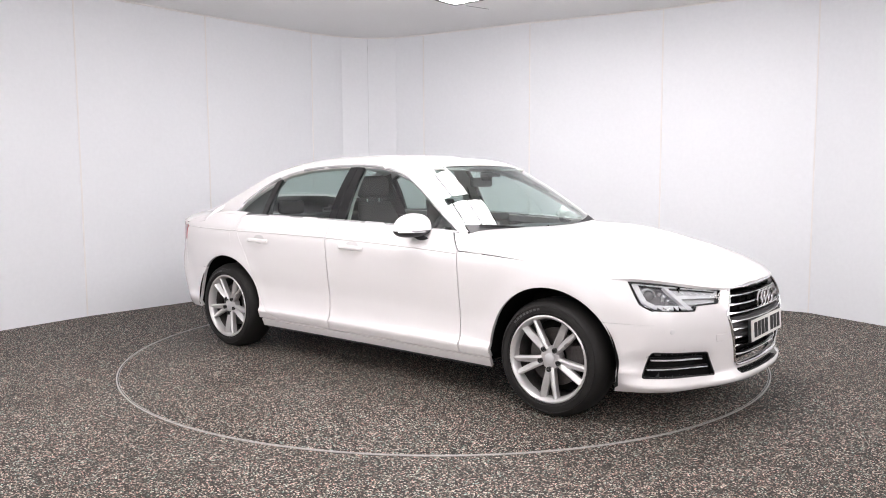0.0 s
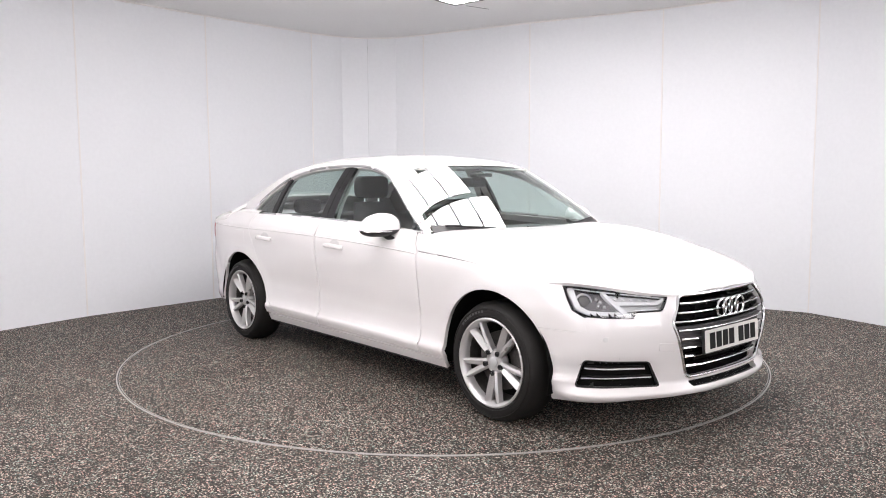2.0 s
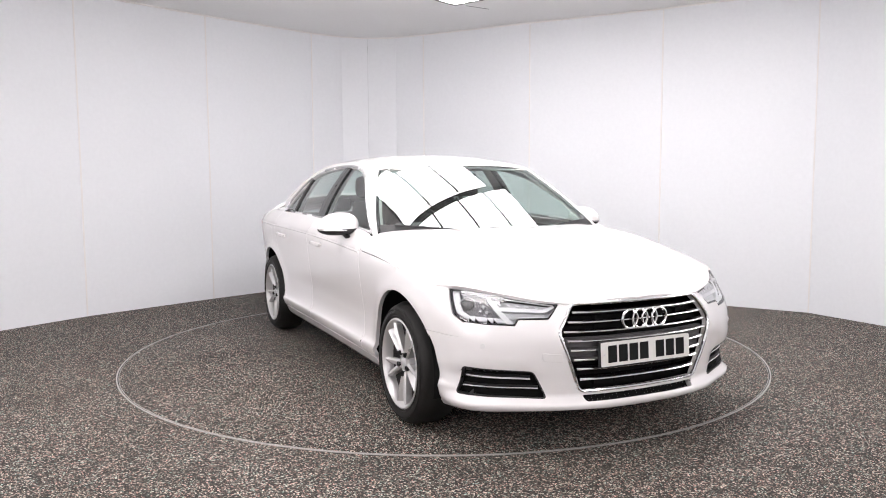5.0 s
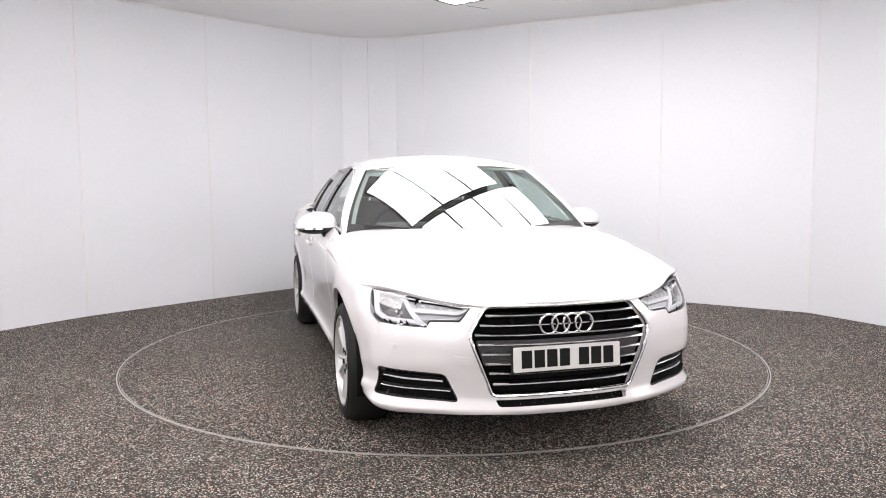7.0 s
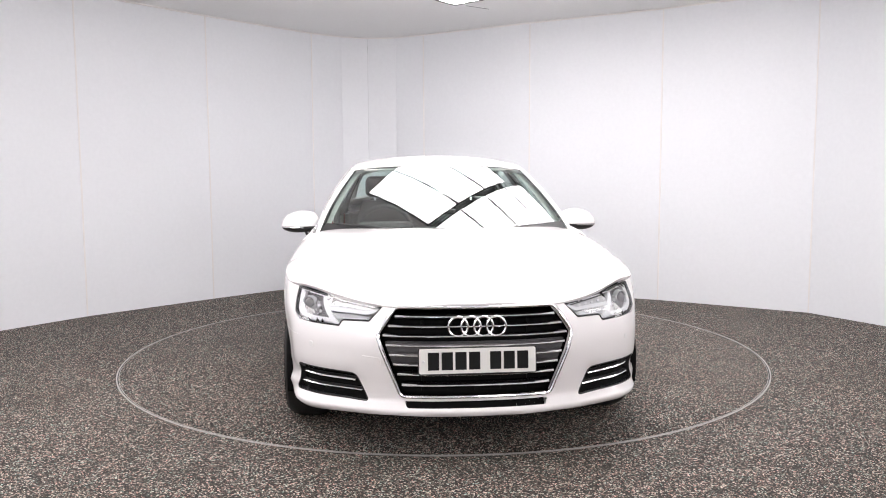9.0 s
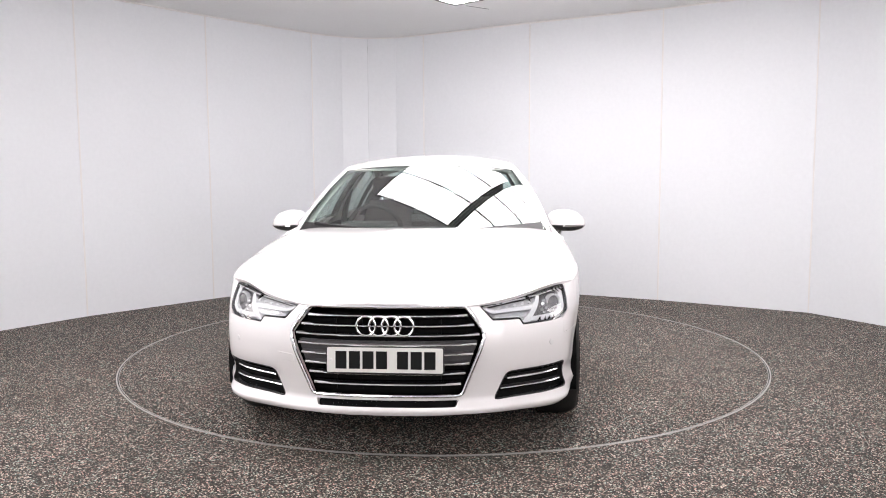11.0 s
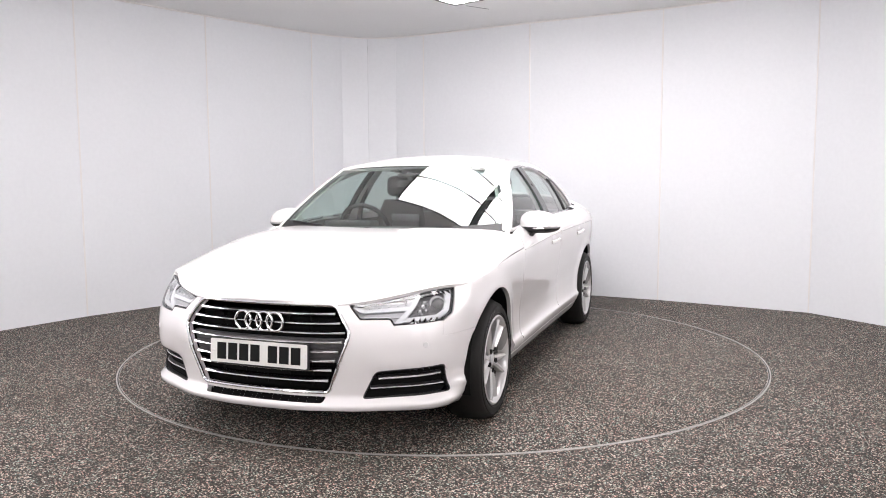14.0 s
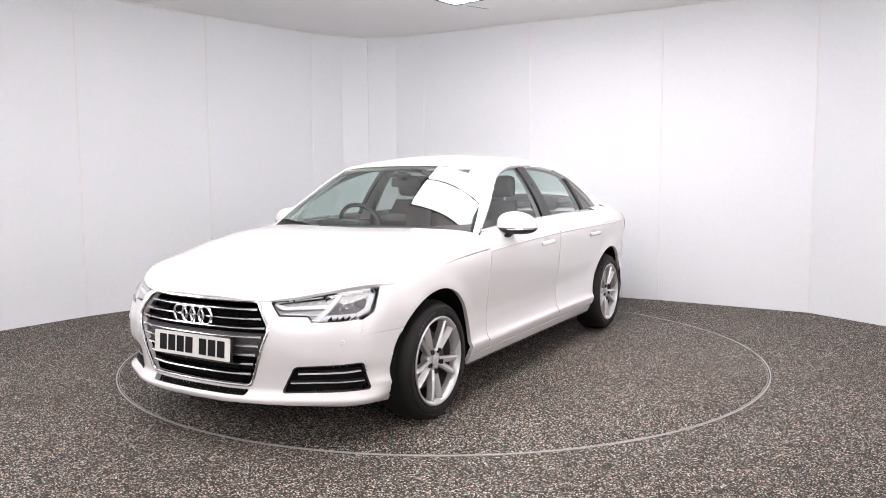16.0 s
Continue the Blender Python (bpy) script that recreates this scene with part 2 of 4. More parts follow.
PLAN_X = [2.262, 2.250, 2.205, 2.112, 2.028, 1.957, 1.900, 1.76, 1.42, 0.8, 0.0, -0.8, -1.41, -1.9, -2.2, -2.36, -2.42, -2.43]
PLAN_Y = [0.0, 0.22, 0.42, 0.605, 0.747, 0.815, 0.850, 0.890, 0.917, 0.912, 0.908, 0.911, 0.917, 0.874, 0.762, 0.54, 0.25, 0.0]
_knots = np.concatenate([[0], np.cumsum(np.hypot(np.diff(PLAN_X), np.diff(PLAN_Y)))])
_px, _py = spline(_knots, PLAN_X), spline(_knots, PLAN_Y)
S_END = float(_knots[-1])
_ss = np.linspace(0, S_END, 2000)
_xs, _ys = np.array([_px(s) for s in _ss]), np.array([_py(s) for s in _ss])


def SX(x):
    """Way round the plan outline, from the nose, to the place at length x."""
    return float(np.interp(-x, -_xs, _ss))


def SY(y):
    """The same for a place on the nose at the width y."""
    k = int(np.argmax(_ys > 0.86))
    return math.copysign(float(np.interp(abs(y), _ys[:k], _ss[:k])), y)


shoulder = spline([-2.4, -1.97, -1.46, -0.31, 0.3, 0.81, 1.35, 1.83, 2.05, 2.25], [0.93, 0.915, 0.905, 0.892, 0.875, 0.852, 0.818, 0.748, 0.695, 0.645])
belt = spline([-1.6, -1.42, -0.36, 0.3, 0.73, 0.9], [1.012, 1.007, 0.995, 0.978, 0.953, 0.94])
_side = spline([0, 0.08, 0.155, 0.175, 0.2, 0.24, 0.4, 0.6, 0.8, 0.93, 1.0], [0.062, 0.032, 0.010, 0.008, 0.021, 0.030, 0.035, 0.020, 0.005, 0.0, 0.006])
_front = spline([0.18, 0.205, 0.235, 0.27, 0.372, 0.396, 0.5, 0.58, 0.65, 0.70, 0.76], [0.06, 0.012, -0.004, 0.028, 0.024, 0.008, 0.0, 0.010, 0.034, 0.068, 0.13])
_nose = spline([0.18, 0.205, 0.235, 0.27, 0.33, 0.40, 0.5, 0.58, 0.65, 0.70, 0.76], [0.06, 0.012, -0.004, 0.026, 0.022, 0.010, 0.0, 0.010, 0.034, 0.070, 0.14])
_rear = spline([0.2, 0.3, 0.45, 0.6, 0.75, 0.85, 0.93, 1.0], [0.16, 0.06, 0.01, 0.0, 0.02, 0.03, 0.03, 0.06])
WHEEL_R, WHEEL_Z, AXLE, ARCH_R = 0.318, 0.312, 1.41, 0.383


def ease(a, b, x):
    t = min(max((x - a) / (b - a), 0.0), 1.0)
    return t * t * (3 - 2 * t)


def inset(x, z):
    zs = shoulder(x)
    if z <= zs:
        side = _side((z - 0.2) / (zs - 0.2))
    else:
        w = z - zs
        side = 0.007 + 0.35 * w + 4.6 * w * w
    nose, tail = ease(1.72, 2.02, x), ease(-1.95, -2.25, x)
    mid = ease(2.12, 2.18, x)
    d = side * (1 - nose - tail) + ((_front(z) * (1 - mid) + _nose(z) * mid) * nose if nose else 0) + (_rear(z) * tail if tail else 0)
    d += 0.018 * ease(1.5, 1.8, x) * ease(0.62, 0.76, z) * (1 - nose)
    for ax in (AXLE, -AXLE):
        r = math.hypot(x - ax, z - WHEEL_Z)
        d -= 0.012 * math.exp(-(((r - ARCH_R) / 0.06) ** 2)) * ease(0.27, 0.42, z)
    return d


def skin(s, z):
    """The flank and both ends of the body."""
    a = min(abs(s), S_END)
    x, y = _px(a), _py(a)
    tx, ty = _px(a + 0.004) - _px(a - 0.004), _py(a + 0.004) - _py(a - 0.004)
    if a < 0.004:
        tx, ty = 0.0, 1.0
    n = math.hypot(tx, ty)
    d = inset(x, z)
    return Vector((x - d * ty / n, math.copysign(max(y + d * tx / n, 0.0), s), z))


def glasshouse(x, z):
    """The sloping side of the cabin, as a half width."""
    w = z - 0.985
    return 0.812 - 0.40 * w - 0.62 * w * abs(w) - 0.028 * ((x + 0.2) / 1.0) ** 2 - (0.05 * max(0, -x - 1.2) ** 2)


_rail = spline([-2.35, -2.0, -1.75, -1.5, -1.2, -0.9, -0.5, 0.0, 0.25, 0.45, 0.65, 0.84], [0.962, 0.998, 1.06, 1.165, 1.303, 1.364, 1.385, 1.376, 1.335, 1.245, 1.11, 0.965])
_roof = spline([-2.42, -2.2, -1.95, -1.75, -1.4, -1.15, -0.9, -0.6, -0.2, 0.1, 0.36, 0.6, 0.9, 1.1], [0.985, 1.030, 1.06, 1.11, 1.322, 1.409, 1.438, 1.445, 1.440, 1.413, 1.352, 1.205, 0.985, 0.84])


def rail(x):
    """Edge between the cabin's side and its roof or windscreen; a plain parabola along the screen."""
    w = ease(0.18, 0.30, x)
    d = x - 0.27
    return (1 - w) * (_rail(x) if w < 1 else 0) + w * (1.318 - 0.66 * d - 0.12 * d * d)


def roof_line(x):
    w = ease(0.18, 0.32, x)
    d = x - 0.36
    return (1 - w) * (_roof(x) if w < 1 else 0) + w * (1.352 - 0.60 * d - 0.235 * d * d)


bonnet_line = spline([0.6, 0.95, 1.3, 1.7, 1.95, 2.1, 2.18, 2.24, 2.27], [0.972, 0.966, 0.952, 0.90, 0.832, 0.764, 0.718, 0.680, 0.655])


def upper(x, u):
    """Windscreen, roof and rear screen: u runs from rail to rail."""
    z0 = rail(x)
    y0 = glasshouse(x, z0)
    a = min(abs(u), 1.0)
    return Vector((x, y0 * u, z0 + (roof_line(x) - z0) * (1 - 0.72 * a**2 - 0.28 * a**4)))


def bonnet_skin(x, u):
    """The bonnet between the shoulder lines."""
    zs = shoulder(x)
    y0 = skin(SX(x), zs).y
    a = min(abs(u), 1.0)
    top = bonnet_line(x)
    w = ease(0.8, 1.75, x)
    k = (1 - a ** (6.5 - 4.6 * w)) ** (0.52 + 0.33 * w)
    return Vector((x, y0 * u, zs + (top - zs) * k))


def deck_skin(x, u):
    zs = shoulder(x)
    y0 = skin(SX(x), zs).y
    a = min(abs(u), 1.0)
    return Vector((x, y0 * u, zs + (roof_line(x) - zs) * (1 - a**3.0) ** 0.6))


# ---- panels cut from those skins ----
def dense(outline, step):
    out = []
    for i, (a, b) in enumerate(outline):
        c, d = outline[(i + 1) % len(outline)]
        n = max(1, int(math.hypot(c - a, d - b) / step))
        out += [(a + (c - a) * k / n, b + (d - b) * k / n) for k in range(n)]
    return out


def area(p):
    return sum(p[i - 1][0] * p[i][1] - p[i][0] * p[i - 1][1] for i in range(len(p))) / 2


def shrink(p, gap):
    if area(p) < 0:
        p = p[::-1]
    out = []
    n = len(p)
    for i in range(n):
        a, b, c = p[i - 1], p[i], p[(i + 1) % n]
        e1, e2 = (b[0] - a[0], b[1] - a[1]), (c[0] - b[0], c[1] - b[1])
        l1, l2 = math.hypot(*e1) or 1, math.hypot(*e2) or 1
        nx, ny = -e1[1] / l1 - e2[1] / l2, e1[0] / l1 + e2[0] / l2
        k = max(math.hypot(nx, ny), 0.5)
        out.append((b[0] + nx / k * gap, b[1] + ny / k * gap))
    return out


def half(p, axis, at, keep):
    out = []
    for i in range(len(p)):
        a, b = p[i - 1], p[i]
        fa, fb = (a[axis] - at) * keep, (b[axis] - at) * keep
        if (fa >= 0) != (fb >= 0):
            t = fa / (fa - fb)
            c = [a[0] + (b[0] - a[0]) * t, a[1] + (b[1] - a[1]) * t]
            c[axis] = at
            out.append(tuple(c))
        if fb >= 0:
            out.append(b)
    return out


def panel(name, outline, skin_map, mat, parent, cell=0.03, gap=0.0022, depth=0.022, lift=0.0, label="", cell_b=None, edge=None, soft=0.002):
    """A sheet cut to an outline on a skin, with smooth normals and edges turned inwards."""
    edge_step = edge or cell * 0.7
    p = shrink(dense(outline, edge_step), gap)
    cell_b = cell_b or cell

    def normal(a, b):
        e = 0.0015
        n = (skin_map(a + e, b) - skin_map(a - e, b)).cross(skin_map(a, b + e) - skin_map(a, b - e))
        return n.normalized() if n.length > 1e-12 else Vector((0, 0, 1))

    mid = (sum(q[0] for q in p) / len(p), sum(q[1] for q in p) / len(p))
    sign = 1.0
    q = skin_map(*mid)
    away = q - Vector((min(max(q.x, -1.6), 1.6), 0, 0.5))
    if normal(*mid).dot(away) < 0:
        sign = -1.0
    verts, norms, faces, index = [], [], [], {}

    def vert(a, b):
        key = (round(a, 5), round(b, 5))
        if key not in index:
            n = normal(a, b) * sign
            index[key] = len(verts)
            verts.append(skin_map(a, b) + n * lift)
            norms.append(n)
        return index[key]

    lo, hi = min(q[0] for q in p), max(q[0] for q in p)
    na = max(1, int((hi - lo) / cell))
    for i in range(na):
        l, r = lo + (hi - lo) * i / na, lo + (hi - lo) * (i + 1) / na
        strip = half(half(p, 0, l, 1), 0, r, -1)
        if len(strip) < 3:
            continue
        bl, bh = min(q[1] for q in strip), max(q[1] for q in strip)
        k0, k1 = math.floor(bl / cell_b), math.ceil(bh / cell_b)
        for k in range(k0, k1):
            piece = half(half(strip, 1, k * cell_b, 1), 1, (k + 1) * cell_b, -1)
            ids = []
            for q in piece:
                v = vert(*q)
                if not ids or ids[-1] != v:
                    ids.append(v)
            while len(ids) > 1 and ids[0] == ids[-1]:
                ids.pop()
            if abs(area(piece)) < 1e-9:
                continue
            # loops that touch themselves at a slit are parted there
            stack = []
            for v in ids:
                if v in stack:
                    cut = stack.index(v)
                    if len(stack) - cut >= 3:
                        faces.append(stack[cut:])
                    stack = stack[: cut + 1]
                else:
                    stack.append(v)
            if len(stack) >= 3:
                faces.append(stack)
    if depth:
        m = len(p)
        base = len(verts)
        ccw = 1 if area(p) > 0 else -1
        for i in range(m):
            a, b = p[i]
            n = normal(a, b) * sign
            s = skin_map(a, b) + n * lift
            t = (skin_map(*p[(i + 1) % m]) - skin_map(*p[i - 1])).normalized()
            out = t.cross(n).normalized() * ccw * sign
            verts += [s, s + out * soft * 0.7 - n * soft, s + out * soft * 0.7 - n * depth]
            norms += [n, out, out]
        for i in range(m):
            j = (i + 1) % m
            for k in (0, 1):
                faces.append([base + 3 * i + k, base + 3 * i + k + 1, base + 3 * j + k + 1, base + 3 * j + k])
    # orient the faces by the wanted normals
    for i, f in enumerate(faces):
        n = Vector((0, 0, 0))
        for k in range(len(f)):
            n += verts[f[k - 1]].cross(verts[f[k]])
        if n.dot(norms[f[0]]) < 0:
            faces[i] = f[::-1]
    me = bpy.data.meshes.new(name)
    me.from_pydata([tuple(v) for v in verts], [], faces)
    me.validate()
    me.update()
    norms = [tuple(n) for n in norms]
    shade(me)
    me.normals_split_custom_set_from_vertices(norms)
    me.materials.append(mat)
    ob = new(name, me)
    ob.parent = parent
    if label:
        tagged(ob, label)
    return ob


def flank(points):
    """Outline given by length and height, turned into the way round the body."""
    return [(SX(x), z) for x, z in points]


def sided(outline, side):
    return [(s * side, z) for s, z in outline] if side > 0 else [(-s, z) for s, z in outline][::-1]


def arc(cx, cz, r, a0, a1, n=16):
    return [(cx + r * math.cos(radians(a0 + (a1 - a0) * i / n)), cz + r * math.sin(radians(a0 + (a1 - a0) * i / n))) for i in range(n + 1)]


def along(f, x0, x1, n=14):
    return [(x0 + (x1 - x0) * i / n, f(x0 + (x1 - x0) * i / n)) for i in range(n + 1)]


# ---- the car ----
def car_body(car):
    """Outer panels of both sides, the bonnet, roof and deck."""
    for side in (1, -1):
        # front wing
        o = flank([(0.812, 0.262), (0.812, 0.852)] + along(shoulder, 0.83, 1.78, 16)) + [(1.033, 0.752), (0.967, 0.640), (0.901, 0.608), (0.889, 0.542)]
        o += flank(arc(AXLE, WHEEL_Z, ARCH_R, 37, 176, 26) + [(1.03, 0.262)])
        panel("front_wing", sided(o, side), skin, PAINT, car, 0.03, gap=0.0012)
        # corner between wing, bonnet and windscreen pillar
        o = flank([(0.815, 0.856), (0.735, 0.950), (0.79, 0.945), (0.85, 0.925), (0.92, 0.895), (0.97, 0.846)])
        panel("wing_corner", sided(o, side), skin, PAINT, car, 0.03, gap=0.001)
        # doors
        o = [(-0.295, 0.262), (0.806, 0.262), (0.806, 0.850), (0.72, 0.951)] + along(belt, 0.70, -0.297, 16)
        door = panel("front_door", sided(flank(o), side), skin, PAINT, car, 0.03, gap=0.0016, cell_b=0.015)
        o = [(-0.303, 0.262), (-0.303, belt(-0.303))] + along(belt, -0.32, -1.26, 12) + [(-1.245, 0.88), (-1.20, 0.79), (-1.135, 0.65), (-1.06, 0.48), (-1.0, 0.36), (-0.93, 0.30), (-0.82, 0.268), (-0.72, 0.262)]
        rear = panel("rear_door", sided(flank(o), side), skin, PAINT, car, 0.03, gap=0.0016, cell_b=0.015)
        # raised edge of the shoulder line, from the lamp to the tail
        for holder, x0, x1 in ((door, 0.800, -0.292), (rear, -0.306, -1.236)):
            shoulder_edge(holder, x0, x1, side)
        door_handle(door, -0.055, side)
        door_handle(rear, -1.0, side)
        # sill
        o = [(1.015, 0.200), (1.022, 0.256), (-1.02, 0.256), (-1.03, 0.200)]
        panel("sill", sided(flank(o), side), skin, PAINT, car, 0.04)
        # rear quarter
        o = along(belt, -1.266, -1.55, 6) + [(-1.75, 0.985), (-1.95, 0.945), (-2.0, shoulder(-2.0)), (-1.985, 0.905), (-2.05, 0.80), (-2.05, 0.584), (-1.80, 0.584)]
        o += [( -AXLE + ARCH_R * math.cos(radians(a)), WHEEL_Z + ARCH_R * math.sin(radians(a))) for a in np.linspace(133.5, 4, 26)]
        o += [(-1.04, 0.262), (-0.73, 0.262), (-0.82, 0.268), (-0.93, 0.30), (-1.0, 0.36), (-1.06, 0.48), (-1.135, 0.65), (-1.20, 0.79), (-1.245, 0.88)]
        shoulder_edge(panel("rear_wing", sided(flank(o), side), skin, PAINT, car, 0.03), -1.252, -1.95, side)
        # ledge between the wing's upper edge and the cabin side
        edge_z = spline([-2.06, -1.95, -1.75, -1.55, -1.26], [0.925, 0.945, 0.985, belt(-1.55), belt(-1.26)])
        bm = bmesh.new()
        rows = []
        for x in np.linspace(-1.25, -2.05, 22):
            q = skin(SX(x) * side, edge_z(x))
            inner = Vector((x, side * (glasshouse(x, edge_z(x)) - 0.012), edge_z(x) + 0.014))
            mid = (q + inner) / 2 + Vector((0, 0, 0.007))
            rows.append([bm.verts.new(v) for v in (q + Vector((0, 0, -0.004)), q + (mid - q) * 0.12, mid, inner)])
        for r, q in zip(rows, rows[1:]):
            for k in range(3):
                bm.faces.new((r[k], r[k + 1], q[k + 1], q[k]))
        part("quarter_ledge", bm, PAINT, car)
        # cabin frame: pillars and roof rail, as one sheet round the windows
        o = [(0.76, 0.940), (0.80, rail(0.80) - 0.006)] + along(rail, 0.785, -2.06, 46) + [(-2.06, 0.965), (-1.79, 0.972), (-1.70, 0.985), (-1.55, belt(-1.55)), (-1.47, belt(-1.47) + 0.001)] + DLO_TOP
        panel("pillar_frame", o, lambda x, z, s=side: Vector((x, s * glasshouse(x, z), z)), PAINT, car, 0.025, depth=0.03, gap=0.0)
    # bonnet
    top_y = spline([0.0, 0.36, 0.425, 0.60, 0.795, 0.87], [2.200, 2.165, 2.140, 2.034, 1.822, 1.752])
    right = []
    for y in np.linspace(0.835, 0.0, 24):
        x = top_y(y)
        right.append((x, y / skin(SX(x), shoulder(x)).y))
    back = spline([-1.0, -0.85, -0.5, 0.0, 0.5, 0.85, 1.0], [0.785, 0.805, 0.915, 0.985, 0.915, 0.805, 0.785])
    half_front = [(x, 0.9999) for x in np.linspace(0.82, 1.745, 16)] + right
    o = half_front + [(x, -u) for x, u in half_front[::-1][1:]] + [(back(u), u) for u in np.linspace(-0.97, 0.97, 24)]
    panel("bonnet", o, bonnet_skin, PAINT, car, 0.03, cell_b=0.02, depth=0.018, gap=0.0006, soft=0.002)
    # roof
    front = lambda u: 0.352 - 0.085 * abs(u) ** 2
    rear_e = lambda u: -1.17 + 0.04 * abs(u) ** 2
    us = np.linspace(-1, 1, 30)
    o = [(front(u), u) for u in us] + [(x, 1.0) for x in np.linspace(0.2, -1.1, 24)] + [(rear_e(u), u) for u in us[::-1]] + [(x, -1.0) for x in np.linspace(-1.1, 0.2, 24)]
    panel("roof", o, upper, PAINT, car, 0.03, cell_b=0.03, gap=0.0, depth=0.03)
    # windscreen pillar covers beside the glass
    for side in (1, -1):
        o = [(x, side * 1.0) for x in np.linspace(0.272, 0.84, 20)] + [(x, side * ws_half(x)) for x in np.linspace(0.80, 0.272, 20)]
        panel("windscreen_pillar", o, upper, PAINT, car, 0.02, gap=0.0, depth=0.02)
        o = [(x, side * 1.0) for x in np.linspace(-1.13, -1.92, 24)] + [(x, side * 0.88) for x in np.linspace(-1.92, -1.13, 24)]
        panel("rear_screen_pillar", o, upper, PAINT, car, 0.02, gap=0.0, depth=0.02)
    # boot lid
    o = [(-1.69, -0.98)] + [(x, -0.99) for x in np.linspace(-1.8, -2.28, 10)] + [(-2.40, u) for u in np.linspace(-0.9, 0.9, 20)] + [(x, 0.99) for x in np.linspace(-2.28, -1.8, 10)] + [(-1.69, 0.98)]
    panel("boot_lid", o, deck_skin, PAINT, car, 0.03, cell_b=0.04)
    # rear bumper and tail

    def back_skin(s, z):
        p = skin(s if s <= S_END else 2 * S_END - s, z)
        return Vector((p.x, -p.y if s > S_END else p.y, z))

    h = flank(arc(-AXLE, WHEEL_Z, ARCH_R, 134, 186, 10)) + [(SX(-1.80), 0.262), (SX(-2.1), 0.262)]
    o = h + [(2 * S_END - s, z) for s, z in h[::-1]]
    panel("rear_bumper", o, back_skin, PAINT, car, 0.05)
    a = SX(-2.055)
    o = [(a, 0.585), (2 * S_END - a, 0.585), (2 * S_END - a, 0.93), (a, 0.93)]
    panel("boot_face", o, back_skin, PAINT, car, 0.05)
    for side in (1, -1):
        o = flank([(-1.955, 0.907), (-2.02, 0.785), (-2.20, 0.785), (-2.20, 0.92)])
        panel("tail_lamp", sided(o, side), skin, RED, car, 0.03, lift=0.004, label="red tail lamp lens")


def shoulder_edge(holder, x0, x1, side):
    """The sharp pressed edge along the flank."""
    bm = bmesh.new()
    sweep(bm, [skin(side * SX(x), shoulder(x) - 0.012) for x in np.linspace(x0, x1, 24)], 0.0055, 6)
    part("pressed_edge", bm, PAINT, holder)


def ws_half(x):
    """Half width of the windscreen glass, as a share of the cabin width."""
    return 0.950 + 0.025 * ease(0.3, 0.8, x)


DLO_TOP = [(-1.455, 1.010), (-1.375, 1.085), (-1.26, 1.165), (-1.12, 1.245), (-0.98, 1.295), (-0.80, 1.326), (-0.55, 1.343), (-0.30, 1.348), (-0.08, 1.335), (0.08, 1.305), (0.22, 1.262), (0.36, 1.190), (0.50, 1.105), (0.62, 1.030), (0.735, 0.956)]


